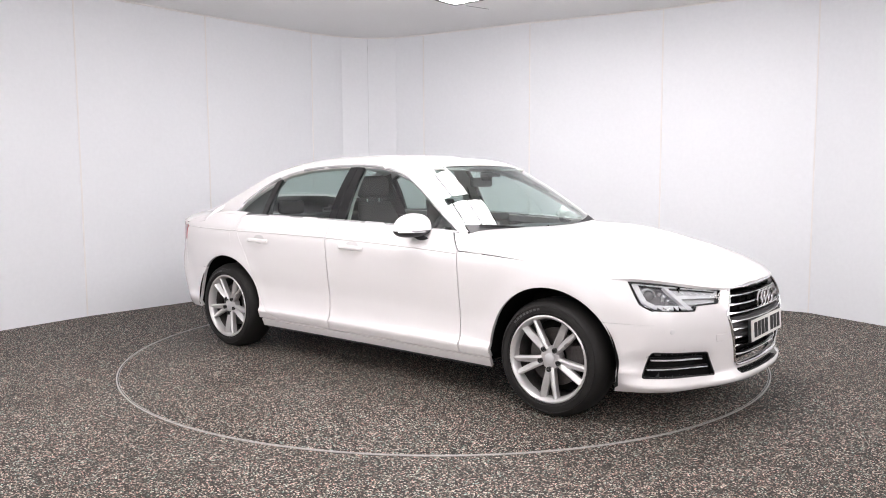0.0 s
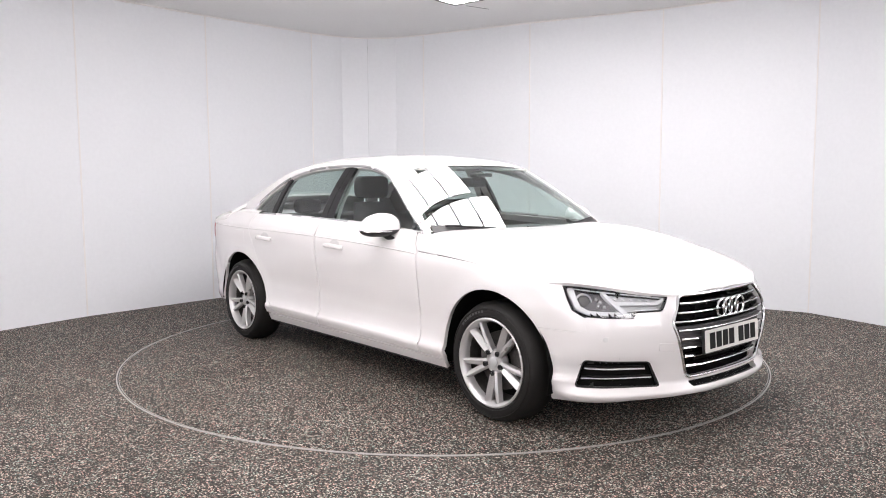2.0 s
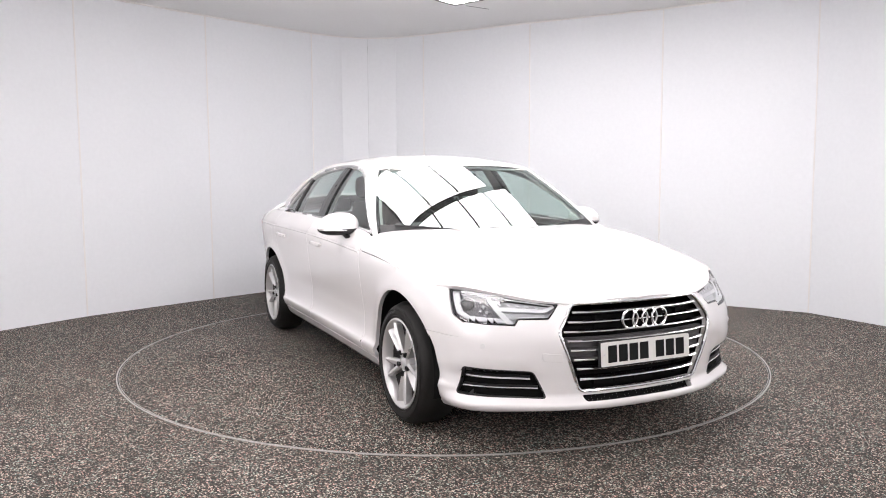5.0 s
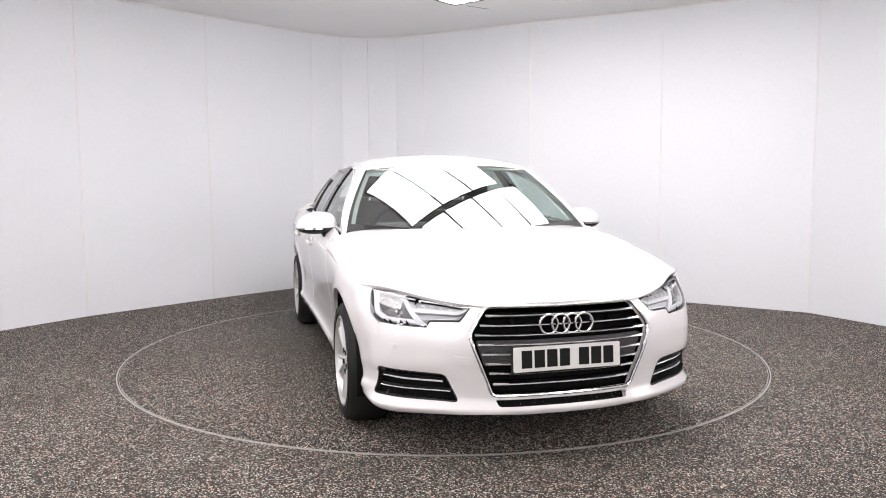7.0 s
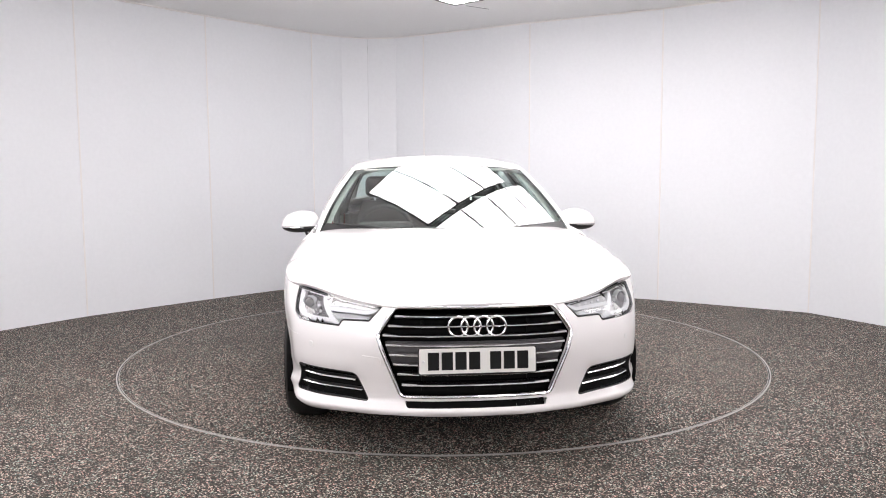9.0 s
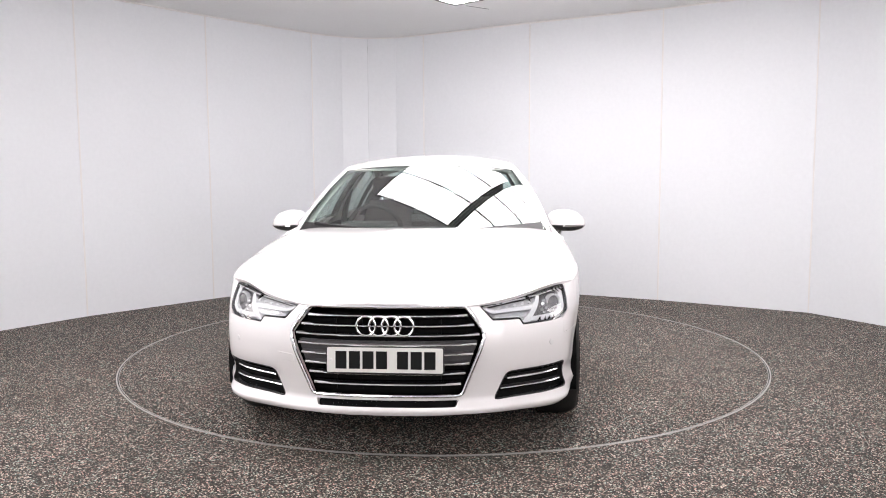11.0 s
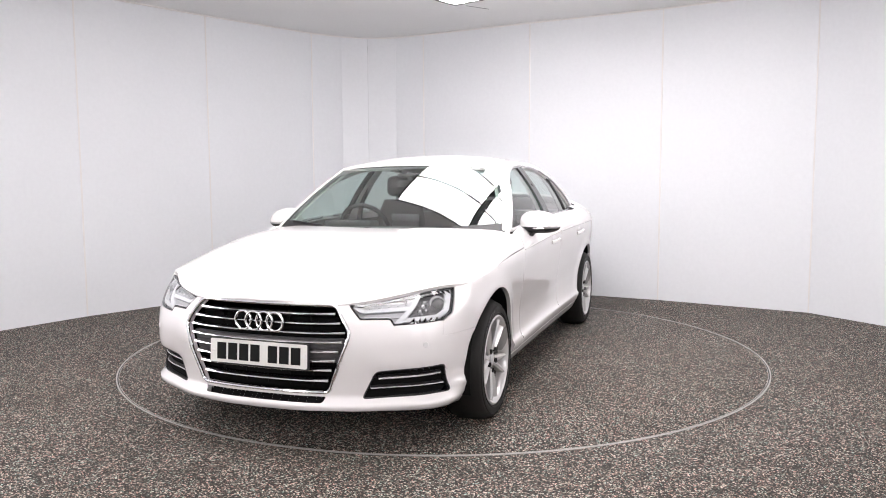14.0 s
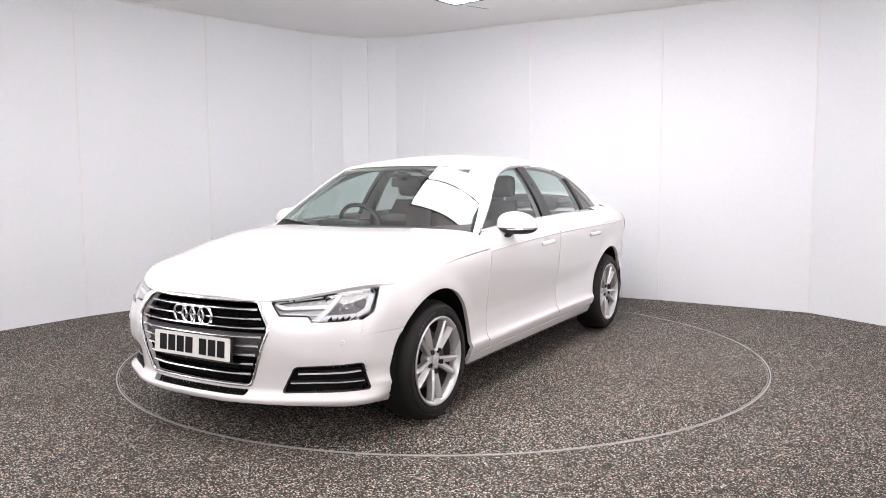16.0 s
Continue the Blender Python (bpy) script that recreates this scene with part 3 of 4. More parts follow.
def car_glass(car):
    for side in (1, -1):
        top = spline([p[0] for p in DLO_TOP], [p[1] for p in DLO_TOP])
        g = lambda x, z, s=side: Vector((x, s * (glasshouse(x, z) - 0.012), z))
        o = along(belt, 0.725, -0.215, 10) + along(top, -0.235, 0.725, 20)
        panel("front_window", o, g, WINDOW, car, 0.06, gap=0, depth=0)
        o = along(belt, -0.37, -1.08, 10) + along(top, -1.06, -0.37, 16)
        panel("rear_window", o, g, REAR_WINDOW, car, 0.06, gap=0, depth=0)
        o = along(belt, -1.12, -1.435, 6) + along(top, -1.43, -1.10, 8)
        panel("quarter_window", o, g, REAR_WINDOW, car, 0.06, gap=0, depth=0)
        f = lambda x, z, s=side: Vector((x, s * (glasshouse(x, z) - 0.002), z))
        o = [(-0.21, belt(-0.21)), (-0.30, belt(-0.30)), (-0.30, top(-0.30)), (-0.24, top(-0.24))]
        panel("centre_pillar", o, f, GLOSS_BLACK, car, 0.05, gap=0.001, depth=0.02, label="gloss black door pillar")
        o = [(-0.303, belt(-0.303)), (-0.375, belt(-0.375)), (-0.375, top(-0.375)), (-0.303, top(-0.303))]
        panel("centre_pillar", o, f, GLOSS_BLACK, car, 0.05, gap=0.001, depth=0.02, label="gloss black door pillar")
        o = [(-1.075, belt(-1.075)), (-1.125, belt(-1.125)), (-1.108, top(-1.108)), (-1.058, top(-1.058))]
        panel("window_divider", o, f, BLACK, car, 0.05, gap=0.001, depth=0.02)
        # bright trim round the side windows
        bm = bmesh.new()
        line = []
        for i in range(len(DLO_TOP) - 1):
            (a, b), (c, d) = DLO_TOP[i], DLO_TOP[i + 1]
            for k in range(4):
                x = a + (c - a) * k / 4
                line.append((x, top(x)))
        line.append(DLO_TOP[-1])
        sweep(bm, [(x, side * (glasshouse(x, z + 0.008) + 0.002), z + 0.008) for x, z in line], 0.0105, 6)
        part("window_trim", bm, TRIM, car, "satin chrome window trim")
        bm = bmesh.new()
        sweep(bm, [(x, side * (glasshouse(x, z) + 0.004), z - 0.003) for x, z in along(belt, 0.74, -1.46, 30)], 0.0105, 6)
        part("window_trim", bm, TRIM, car, "satin chrome window trim")
    o = [(ws_base(u), u * 0.98) for u in np.linspace(-1, 1, 20)] + [(0.345 - 0.08 * abs(u) ** 2, u * 0.952) for u in np.linspace(1, -1, 20)]
    panel("windscreen", o, upper, WINDSCREEN, car, 0.03, cell_b=0.03, gap=0, depth=0, lift=-0.004)
    # black printed border of the windscreen
    for side in (1, -1):
        o = [(x, side * (ws_half(x) + 0.002)) for x in np.linspace(0.272, 0.80, 16)] + [(x, side * (ws_half(x) - 0.032)) for x in np.linspace(0.79, 0.282, 16)]
        panel("windscreen_border", o, upper, GLOSS_BLACK, car, 0.03, gap=0, depth=0, lift=-0.007)
    o = [(0.335 - 0.085 * abs(u) ** 2, u * 0.95) for u in np.linspace(-1, 1, 20)] + [(0.366 - 0.085 * abs(u) ** 2, u * 0.945) for u in np.linspace(1, -1, 20)]
    panel("windscreen_border", o, upper, GLOSS_BLACK, car, 0.02, cell_b=0.03, gap=0, depth=0, lift=-0.006)
    o = [(-1.17 + 0.04 * u * u, u * 0.88) for u in np.linspace(-1, 1, 16)] + [(-1.74, u * 0.88) for u in np.linspace(1, -1, 16)]
    panel("rear_screen", o, upper, WINDOW, car, 0.05, cell_b=0.05, gap=0, depth=0)


def ws_base(u):
    return 0.95 - 0.17 * abs(u) ** 2


def door_handle(door, x, side):
    """A bar handle over a flat patch painted grey as the recess's shade."""
    z = 0.826
    bm = bmesh.new()
    pts = []
    for i in range(11):
        t = i / 10
        px = x - 0.105 + 0.21 * t
        p = skin(SX(px) * side, z + 0.006 * math.sin(math.pi * t) - 0.004 * (t - 0.5))
        pts.append(p + Vector((0, side * (0.004 + 0.026 * math.sin(math.pi * min(max(t, 0.0), 1)) ** 0.5), 0)))
    sweep(bm, pts, 0.011, 8, flat=1.3)
    part("handle", bm, PAINT, door, "white body-coloured handle")
    bm = bmesh.new()
    o = [(x + 0.058 * math.cos(a) + 0.01, z + 0.012 + 0.032 * math.sin(a)) for a in np.linspace(0, 2 * math.pi, 22)[:-1]]
    panel("handle_recess_shade", sided(flank(o), side), skin, SHADE_PAINT, door, 0.02, gap=0, depth=0.0, lift=0.0015)
    bm.free()


# body white greyed to stand for the shade in the handle cup
SHADE_PAINT = material("handle_cup_shade_grey", (0.55, 0.54, 0.54), 0.4)


def wheel(car, x, side):
    """Alloy wheel with five pairs of spokes, turned so that its outer face points along +y."""
    hub = new("wheel")
    hub.parent = car
    face = 0.0
    bm = bmesh.new()
    R, w = WHEEL_R, 0.215
    lathe(bm, [(0.222, -0.010), (0.234, 0.000), (0.262, 0.004), (0.287, -0.001), (0.300, -0.012), (0.308, -0.030), (R, -0.055), (R, -w + 0.05), (0.303, -w + 0.015), (0.27, -w), (0.222, -w + 0.012), (0.214, -0.06)], 64)
    tyre = part("tyre", bm, RUBBER, hub, "black rubber road tyre")
    bm = bmesh.new()
    for r, dr in ((0.282, 0.0012), (0.248, 0.0014)):
        lathe(bm, [(r - 0.002, 0.0015), (r, 0.004 + dr), (r + 0.002, 0.0015)], 64)
    part("sidewall_ridge", bm, RUBBER, tyre)
    # raised maker's marks, as plain bars
    for k in range(8):
        a = radians(42 + 5.2 * k)
        bm = bmesh.new()
        box(bm, (-0.008, 0.0035, -0.006), (0.008, 0.0048, 0.006))
        bmesh.ops.transform(bm, verts=bm.verts, matrix=Matrix.Translation((math.cos(a) * 0.268, 0, math.sin(a) * 0.268)) @ Matrix.Rotation(-a + math.pi / 2, 4, "Y"))
        part("sidewall_mark", bm, GREY, tyre, smooth=False)
    bm = bmesh.new()
    lathe(bm, [(0.235, 0.002), (0.237, -0.004), (0.230, -0.012), (0.218, -0.020), (0.213, -0.05), (0.213, -0.055), (0.208, -0.055), (0.211, -0.03), (0.216, -0.008), (0.223, 0.000), (0.228, 0.005)], 64)
    rim = part("rim", bm, ALLOY, hub, "silver alloy rim")
    # barrel and shield take dark colours for the shade behind the spokes
    bm = bmesh.new()
    lathe(bm, [(0.217, -0.03), (0.214, -0.20), (0.200, -0.20), (0.207, -0.056)], 48)
    part("rim_barrel", bm, STEEL, rim, "inner rim barrel, coloured dark for the shade inside the wheel")
    bm = bmesh.new()
    lathe(bm, [(0.001, -0.15), (0.198, -0.15), (0.198, -0.16), (0.001, -0.16)], 32)
    part("dust_shield", bm, DARK, hub, "dark brake dust shield")
    bm = bmesh.new()
    lathe(bm, [(0.001, -0.030), (0.040, -0.028), (0.058, -0.032), (0.064, -0.042), (0.064, -0.075), (0.001, -0.075)], 40)
    part("wheel_hub", bm, ALLOY, hub, "silver alloy hub")
    for k in range(5):
        base = radians(-90 + 72 * k)
        for lean in (-1, 1):
            bm = bmesh.new()
            a0, a1 = base + lean * radians(4), base + lean * radians(10.2)
            p0 = Vector((math.cos(a0) * 0.050, 0, math.sin(a0) * 0.050))
            p1 = Vector((math.cos(a1) * 0.222, 0, math.sin(a1) * 0.222))
            d = (p1 - p0).normalized()
            n = Vector((-d.z, 0, d.x)) * lean
            rings = []
            for t in (0.0, 0.25, 0.55, 0.85, 1.0):
                c = p0 + (p1 - p0) * t
                wi = 0.0205 - 0.0045 * t
                y = -0.026 + 0.012 * math.sin(t * math.pi * 0.6) + 0.004 * t
                rings.append([bm.verts.new(c + n * o + Vector((0, yy, 0))) for o, yy in ((-wi * 0.9, y - 0.040), (-wi, y - 0.020), (-wi * 0.35, y - 0.005), (wi * 0.45, y + 0.004), (wi, y - 0.006), (wi * 0.9, y - 0.040))])
            for r, q in zip(rings, rings[1:]):
                for i in range(6):
                    bm.faces.new((r[i], r[(i + 1) % 6], q[(i + 1) % 6], q[i]))
            bm.faces.new(rings[0])
            bm.faces.new(rings[-1])
            part("spoke", bm, ALLOY, hub)
        a = base
        bm = bmesh.new()
        lathe(bm, [(0.001, -0.026), (0.0075, -0.026), (0.0085, -0.028), (0.0095, -0.030), (0.0105, -0.020), (0.0138, -0.0185), (0.0138, -0.045), (0.001, -0.045)], 16)
        bmesh.ops.translate(bm, verts=bm.verts, vec=(math.cos(a) * 0.058, 0.004, math.sin(a) * 0.058))
        part("wheel_bolt", bm, BLACK, hub, "dark recessed wheel bolt")
    bm = bmesh.new()
    lathe(bm, [(0.001, -0.018), (0.022, -0.019), (0.029, -0.024), (0.029, -0.040), (0.001, -0.040)], 28)
    part("centre_cap", bm, LAMP_GREY, hub, "grey wheel centre cap")
    bm = bmesh.new()
    lathe(bm, [(0.07, -0.085), (0.155, -0.085), (0.155, -0.110), (0.07, -0.110)], 48)
    part("brake_disc", bm, STEEL, hub, "worn steel brake disc")
    bm = bmesh.new()
    box(bm, (-0.175, -0.14, -0.06), (-0.10, -0.070, 0.08), 0.012)
    part("brake_caliper", bm, STEEL, hub)
    if side > 0:
        hub.matrix_basis = pose(x, 0.906, WHEEL_R - 0.006, 0, 0, 0)
    else:
        hub.matrix_basis = pose(x, -0.906, WHEEL_R - 0.006, 0, 0, 180)
    return hub


def underbody(car):
    bm = bmesh.new()
    box(bm, (-2.15, -0.62, 0.19), (2.02, 0.62, 0.30), 0.03)
    box(bm, (-0.98, -0.83, 0.22), (0.98, 0.83, 0.34), 0.02)
    box(bm, (1.80, -0.55, 0.225), (2.06, 0.55, 0.58), 0.02)
    part("underbody", bm, DARK, car, "dark underbody")
    for x in (AXLE, -AXLE):
        for side in (1, -1):
            bm = bmesh.new()
            r0, r1 = ARCH_R + 0.006, ARCH_R + 0.002
            rings = []
            for a in (np.linspace(-14, 184, 40) if x > 0 else np.linspace(-6, 184, 40)):
                c, s = math.cos(radians(a)), math.sin(radians(a))
                rings.append([bm.verts.new((x + r0 * c, side * 0.58, WHEEL_Z + r0 * s)), bm.verts.new((x + r0 * c, side * 0.885, WHEEL_Z + r0 * s))])
            for p, q in zip(rings, rings[1:]):
                bm.faces.new((p[0], p[1], q[1], q[0]))
            hubv = bm.verts.new((x, side * 0.58, WHEEL_Z))
            for p, q in zip(rings, rings[1:]):
                bm.faces.new((p[0], q[0], hubv))
            part("arch_liner", bm, DARK, car, "black wheel arch liner")


def build_car():
    car = new("car")
    tagged(car, "white four-door saloon car parked on the turntable", "car")
    car_body(car)
    car_glass(car)
    underbody(car)
    front_end(car)
    for side in (1, -1):
        headlamp(car, side)
        door_mirror(car, side)
    cabin(car)
    small_fittings(car)
    for x in (AXLE, -AXLE):
        for side in (1, -1):
            wheel(car, x, side)
    return car


# ---- the car's front end ----
def keyhole(outline, hole):
    """Joins a hole to an outline by a slit, so that a panel can have openings."""
    if area(outline) < 0:
        outline = outline[::-1]
    if area(hole) > 0:
        hole = hole[::-1]
    best = min((math.hypot(a[0] - b[0], a[1] - b[1]), i, j) for i, a in enumerate(outline) for j, b in enumerate(hole))
    _, i, j = best
    return outline[: i + 1] + hole[j:] + hole[: j + 1] + outline[i:]


def rounded(p, r, n=4):
    """An outline with its corners cut round."""
    out = []
    for i in range(len(p)):
        a, b, c = Vector(p[i - 1]), Vector(p[i]), Vector(p[(i + 1) % len(p)])
        k = min(r, (a - b).length / 2.2, (c - b).length / 2.2)
        s, e = b + (a - b).normalized() * k, b + (c - b).normalized() * k
        for t in np.linspace(0, 1, n + 1):
            q = s * (1 - t) ** 2 + b * 2 * t * (1 - t) + e * t * t
            out.append((q.x, q.y))
    return out


def mirror_outline(half_line):
    return half_line + [(-s, z) for s, z in half_line[::-1]]


def lifted(s, z, d):
    e = 0.002
    n = (skin(s + e, z) - skin(s - e, z)).cross(skin(s, z + e) - skin(s, z - e)).normalized()
    if n.x < 0 and abs(s) < 1.2:
        n = -n
    return skin(s, z) + n * d


GRILLE = [(0.384, 0.692), (0.455, 0.573), (0.349, 0.292)]
FOG = [(0.902, 0.408), (0.950, 0.270), (0.504, 0.262), (0.570, 0.391)]
LAMP = [(1.026, 0.750), (0.725, 0.725), (0.445, 0.691), (0.502, 0.630), (0.640, 0.627), (0.652, 0.601), (0.801, 0.607), (0.885, 0.613), (0.959, 0.640)]


def grille_half(z):
    return float(np.interp(z, [0.292, 0.573, 0.688], [0.349, 0.455, 0.384]))


def front_end(car):
    arch = [(SX(AXLE + ARCH_R * math.cos(radians(a))), WHEEL_Z + ARCH_R * math.sin(radians(a))) for a in np.linspace(-20, 36.5, 12)]
    h = [(0.0, 0.208), (0.20, 0.209), (0.385, 0.214), (0.597, 0.206), (0.802, 0.199), (0.966, 0.194)] + arch
    h += [(0.888, 0.5405), (0.900, 0.6065), (0.885, 0.609), (0.801, 0.603), (0.652, 0.597), (0.636, 0.623), (0.500, 0.626), (0.443, 0.695), (0.386, 0.702), (0.386, 0.695)]
    h += [(0.458, 0.573), (0.352, 0.290), (0.0, 0.289)]
    o = h + [(-s, z) for s, z in h[::-1][1:-1]]
    for side in (1, -1):
        o = keyhole(o, rounded(sided(FOG, side), 0.022))
    slot = rounded(mirror_outline([(0.335, 0.274), (0.318, 0.247)]), 0.012)
    o = keyhole(o, slot)
    bumper = panel("front_bumper", o, skin, PAINT, car, 0.022, gap=0.0, depth=0.03, edge=0.016)
    panel("lower_slot", mirror_outline([(0.35, 0.285), (0.33, 0.238)]), skin, DARK, bumper, 0.04, gap=0, depth=0, lift=-0.04, label="black lower air slot")
    for side in (1, -1):
        fog = panel("air_inlet", shrink(sided(FOG, side), -0.012), skin, DARK, bumper, 0.04, gap=0, depth=0, lift=-0.026, label="black side air inlet with chrome blades")
        lip = rounded(sided(FOG, side), 0.022)
        panel("inlet_lip", keyhole(lip, shrink(dense(lip, 0.02), 0.005)[::-1]), skin, BLACK, fog, 0.03, gap=0, depth=0.032, lift=0.0008, edge=0.012)
        for k, (za, zb) in enumerate(((0.357, 0.348), (0.311, 0.305))):
            bm = bmesh.new()
            s0, s1 = (0.897, 0.584) if k == 0 else (0.915, 0.548)
            pts = [lifted(side * (s0 + (s1 - s0) * t), za + (zb - za) * t, -0.012) for t in np.linspace(0, 1, 14)]
            sweep(bm, pts, 0.0045, 6)
            part("inlet_blade", bm, CHROME, fog, "thin chrome blade")
            bm = bmesh.new()
            pts = [lifted(side * (s0 + (s1 - s0) * t), za + (zb - za) * t + 0.006, -0.022) for t in np.linspace(0, 1, 14)]
            sweep(bm, pts, 0.012, 6, flat=0.5)
            part("inlet_slat", bm, BLACK, fog)
        # parking sensor
        for s, z, r in ((0.799, 0.508, 0.0115),):
            o = [(side * (s + r * math.cos(a)), z + r * math.sin(a)) for a in np.linspace(0, 2 * math.pi, 17)[:-1]]
            panel("parking_sensor", o, skin, SENSOR, bumper, 0.02, gap=0, depth=0.004, lift=0.003, edge=0.01, label="white round parking sensor")
    o = rounded([(-0.53, 0.476), (-0.44, 0.471), (-0.435, 0.436), (-0.525, 0.441)], 0.008)
    panel("towing_cover", o, skin, PAINT, bumper, 0.03, gap=0, depth=0.004, lift=0.002, label="white towing eye cover")
    # radiator grille
    grille = panel("grille", rounded(mirror_outline(GRILLE), 0.03), skin, DARK, car, 0.05, gap=0, depth=0, lift=-0.06, label="dark hexagonal radiator grille with chrome blades")
    bm = bmesh.new()
    ring = dense(rounded(mirror_outline(GRILLE), 0.03, 6), 0.03)
    sweep(bm, [lifted(s, z, -0.001) for s, z in ring], 0.0085, 8, True, 1.0)
    part("grille_frame", bm, CHROME, grille, "polished chrome grille surround")
    panel("grille_infill", [(s, z) for s, z in rounded(mirror_outline([(0.425, 0.545), (0.385, 0.425)]), 0.01)], skin, GREY, grille, 0.05, gap=0, depth=0.02, lift=-0.030, label="dark grey grille infill behind the plate")
    for z in (0.657, 0.613, 0.570, 0.527, 0.482, 0.437, 0.392, 0.342):
        w = grille_half(z) - 0.024
        bm = bmesh.new()
        sweep(bm, [lifted(s, z + 0.004, -0.032) for s in np.linspace(-w, w, 25)], 0.022, 8, flat=0.42)
        slat = part("grille_slat", bm, GLOSS_BLACK if z > 0.55 or z < 0.4 else GREY, grille)
        bm = bmesh.new()
        sweep(bm, [lifted(s, z, -0.010) for s in np.linspace(-w, w, 25)], 0.0032, 6)
        for side in (1, -1):
            # wedge where the chrome widens near the frame
            sweep(bm, [lifted(side * (w - 0.07 * t), z + 0.004 - 0.003 * t, -0.012 + 0.0 * t) for t in np.linspace(0.0, 1, 6)], 0.0048, 6, flat=1.0)
        part("slat_edge", bm, CHROME, slat, "bright chrome blade edge")
    for y in (-0.24, -0.12, 0.0, 0.12, 0.24):
        bm = bmesh.new()
        box(bm, (2.155, y - 0.006, 0.31), (2.185, y + 0.006, 0.655))
        part("grille_strut", bm, DARK, grille)
    # four linked rings
    for k in range(4):
        bm = bmesh.new()
        c = -0.0855 + 0.057 * k
        pts = [(2.238 + 0.0015 * (k % 2), c + 0.043 * math.cos(a), 0.612 + 0.043 * math.sin(a)) for a in np.linspace(0, 2 * math.pi, 37)[:-1]]
        sweep(bm, pts, 0.0062, 8, True, up=(1, 0, 0))
        part("badge_ring", bm, CHROME, grille, "polished chrome ring of the badge")
    # number plate
    bm = bmesh.new()
    prism(bm, rounded([(-0.26, -0.0555), (0.26, -0.0555), (0.26, 0.0555), (-0.26, 0.0555)], 0.008), 0.004, lambda a, b, c: (c, a, b))
    plate = part("number_plate", bm, PLATE, car, "white front number plate with dark bars", smooth=False)
    plate.matrix_basis = pose(2.253, 0.0, 0.462, 0, -4, 0)
    bm = bmesh.new()
    prism(bm, rounded([(-0.265, -0.06), (0.265, -0.06), (0.265, 0.06), (-0.265, 0.06)], 0.008), 0.014, lambda a, b, c: (c - 0.0145, a, b))
    part("plate_holder", bm, BLACK, plate, "black plate holder", smooth=False)
    at = -0.222
    for k in range(7):
        if k == 4:
            at += 0.033
        bm = bmesh.new()
        box(bm, (0.004, at, -0.0395), (0.0052, at + 0.050, 0.0395))
        part("plate_bar", bm, INK, plate, smooth=False)
        at += 0.061
    for y in (-0.242, 0.242):
        bm = bmesh.new()
        lathe(bm, [(0.001, 0.0), (0.0065, 0.0), (0.005, 0.003), (0.001, 0.0035)], 12)
        bmesh.ops.rotate(bm, verts=bm.verts, cent=(0, 0, 0), matrix=Matrix.Rotation(radians(-90), 3, "Z"))
        bmesh.ops.translate(bm, verts=bm.verts, vec=(0.004, y, 0.0))
        part("screw_cap", bm, SENSOR, plate, "white screw cap")


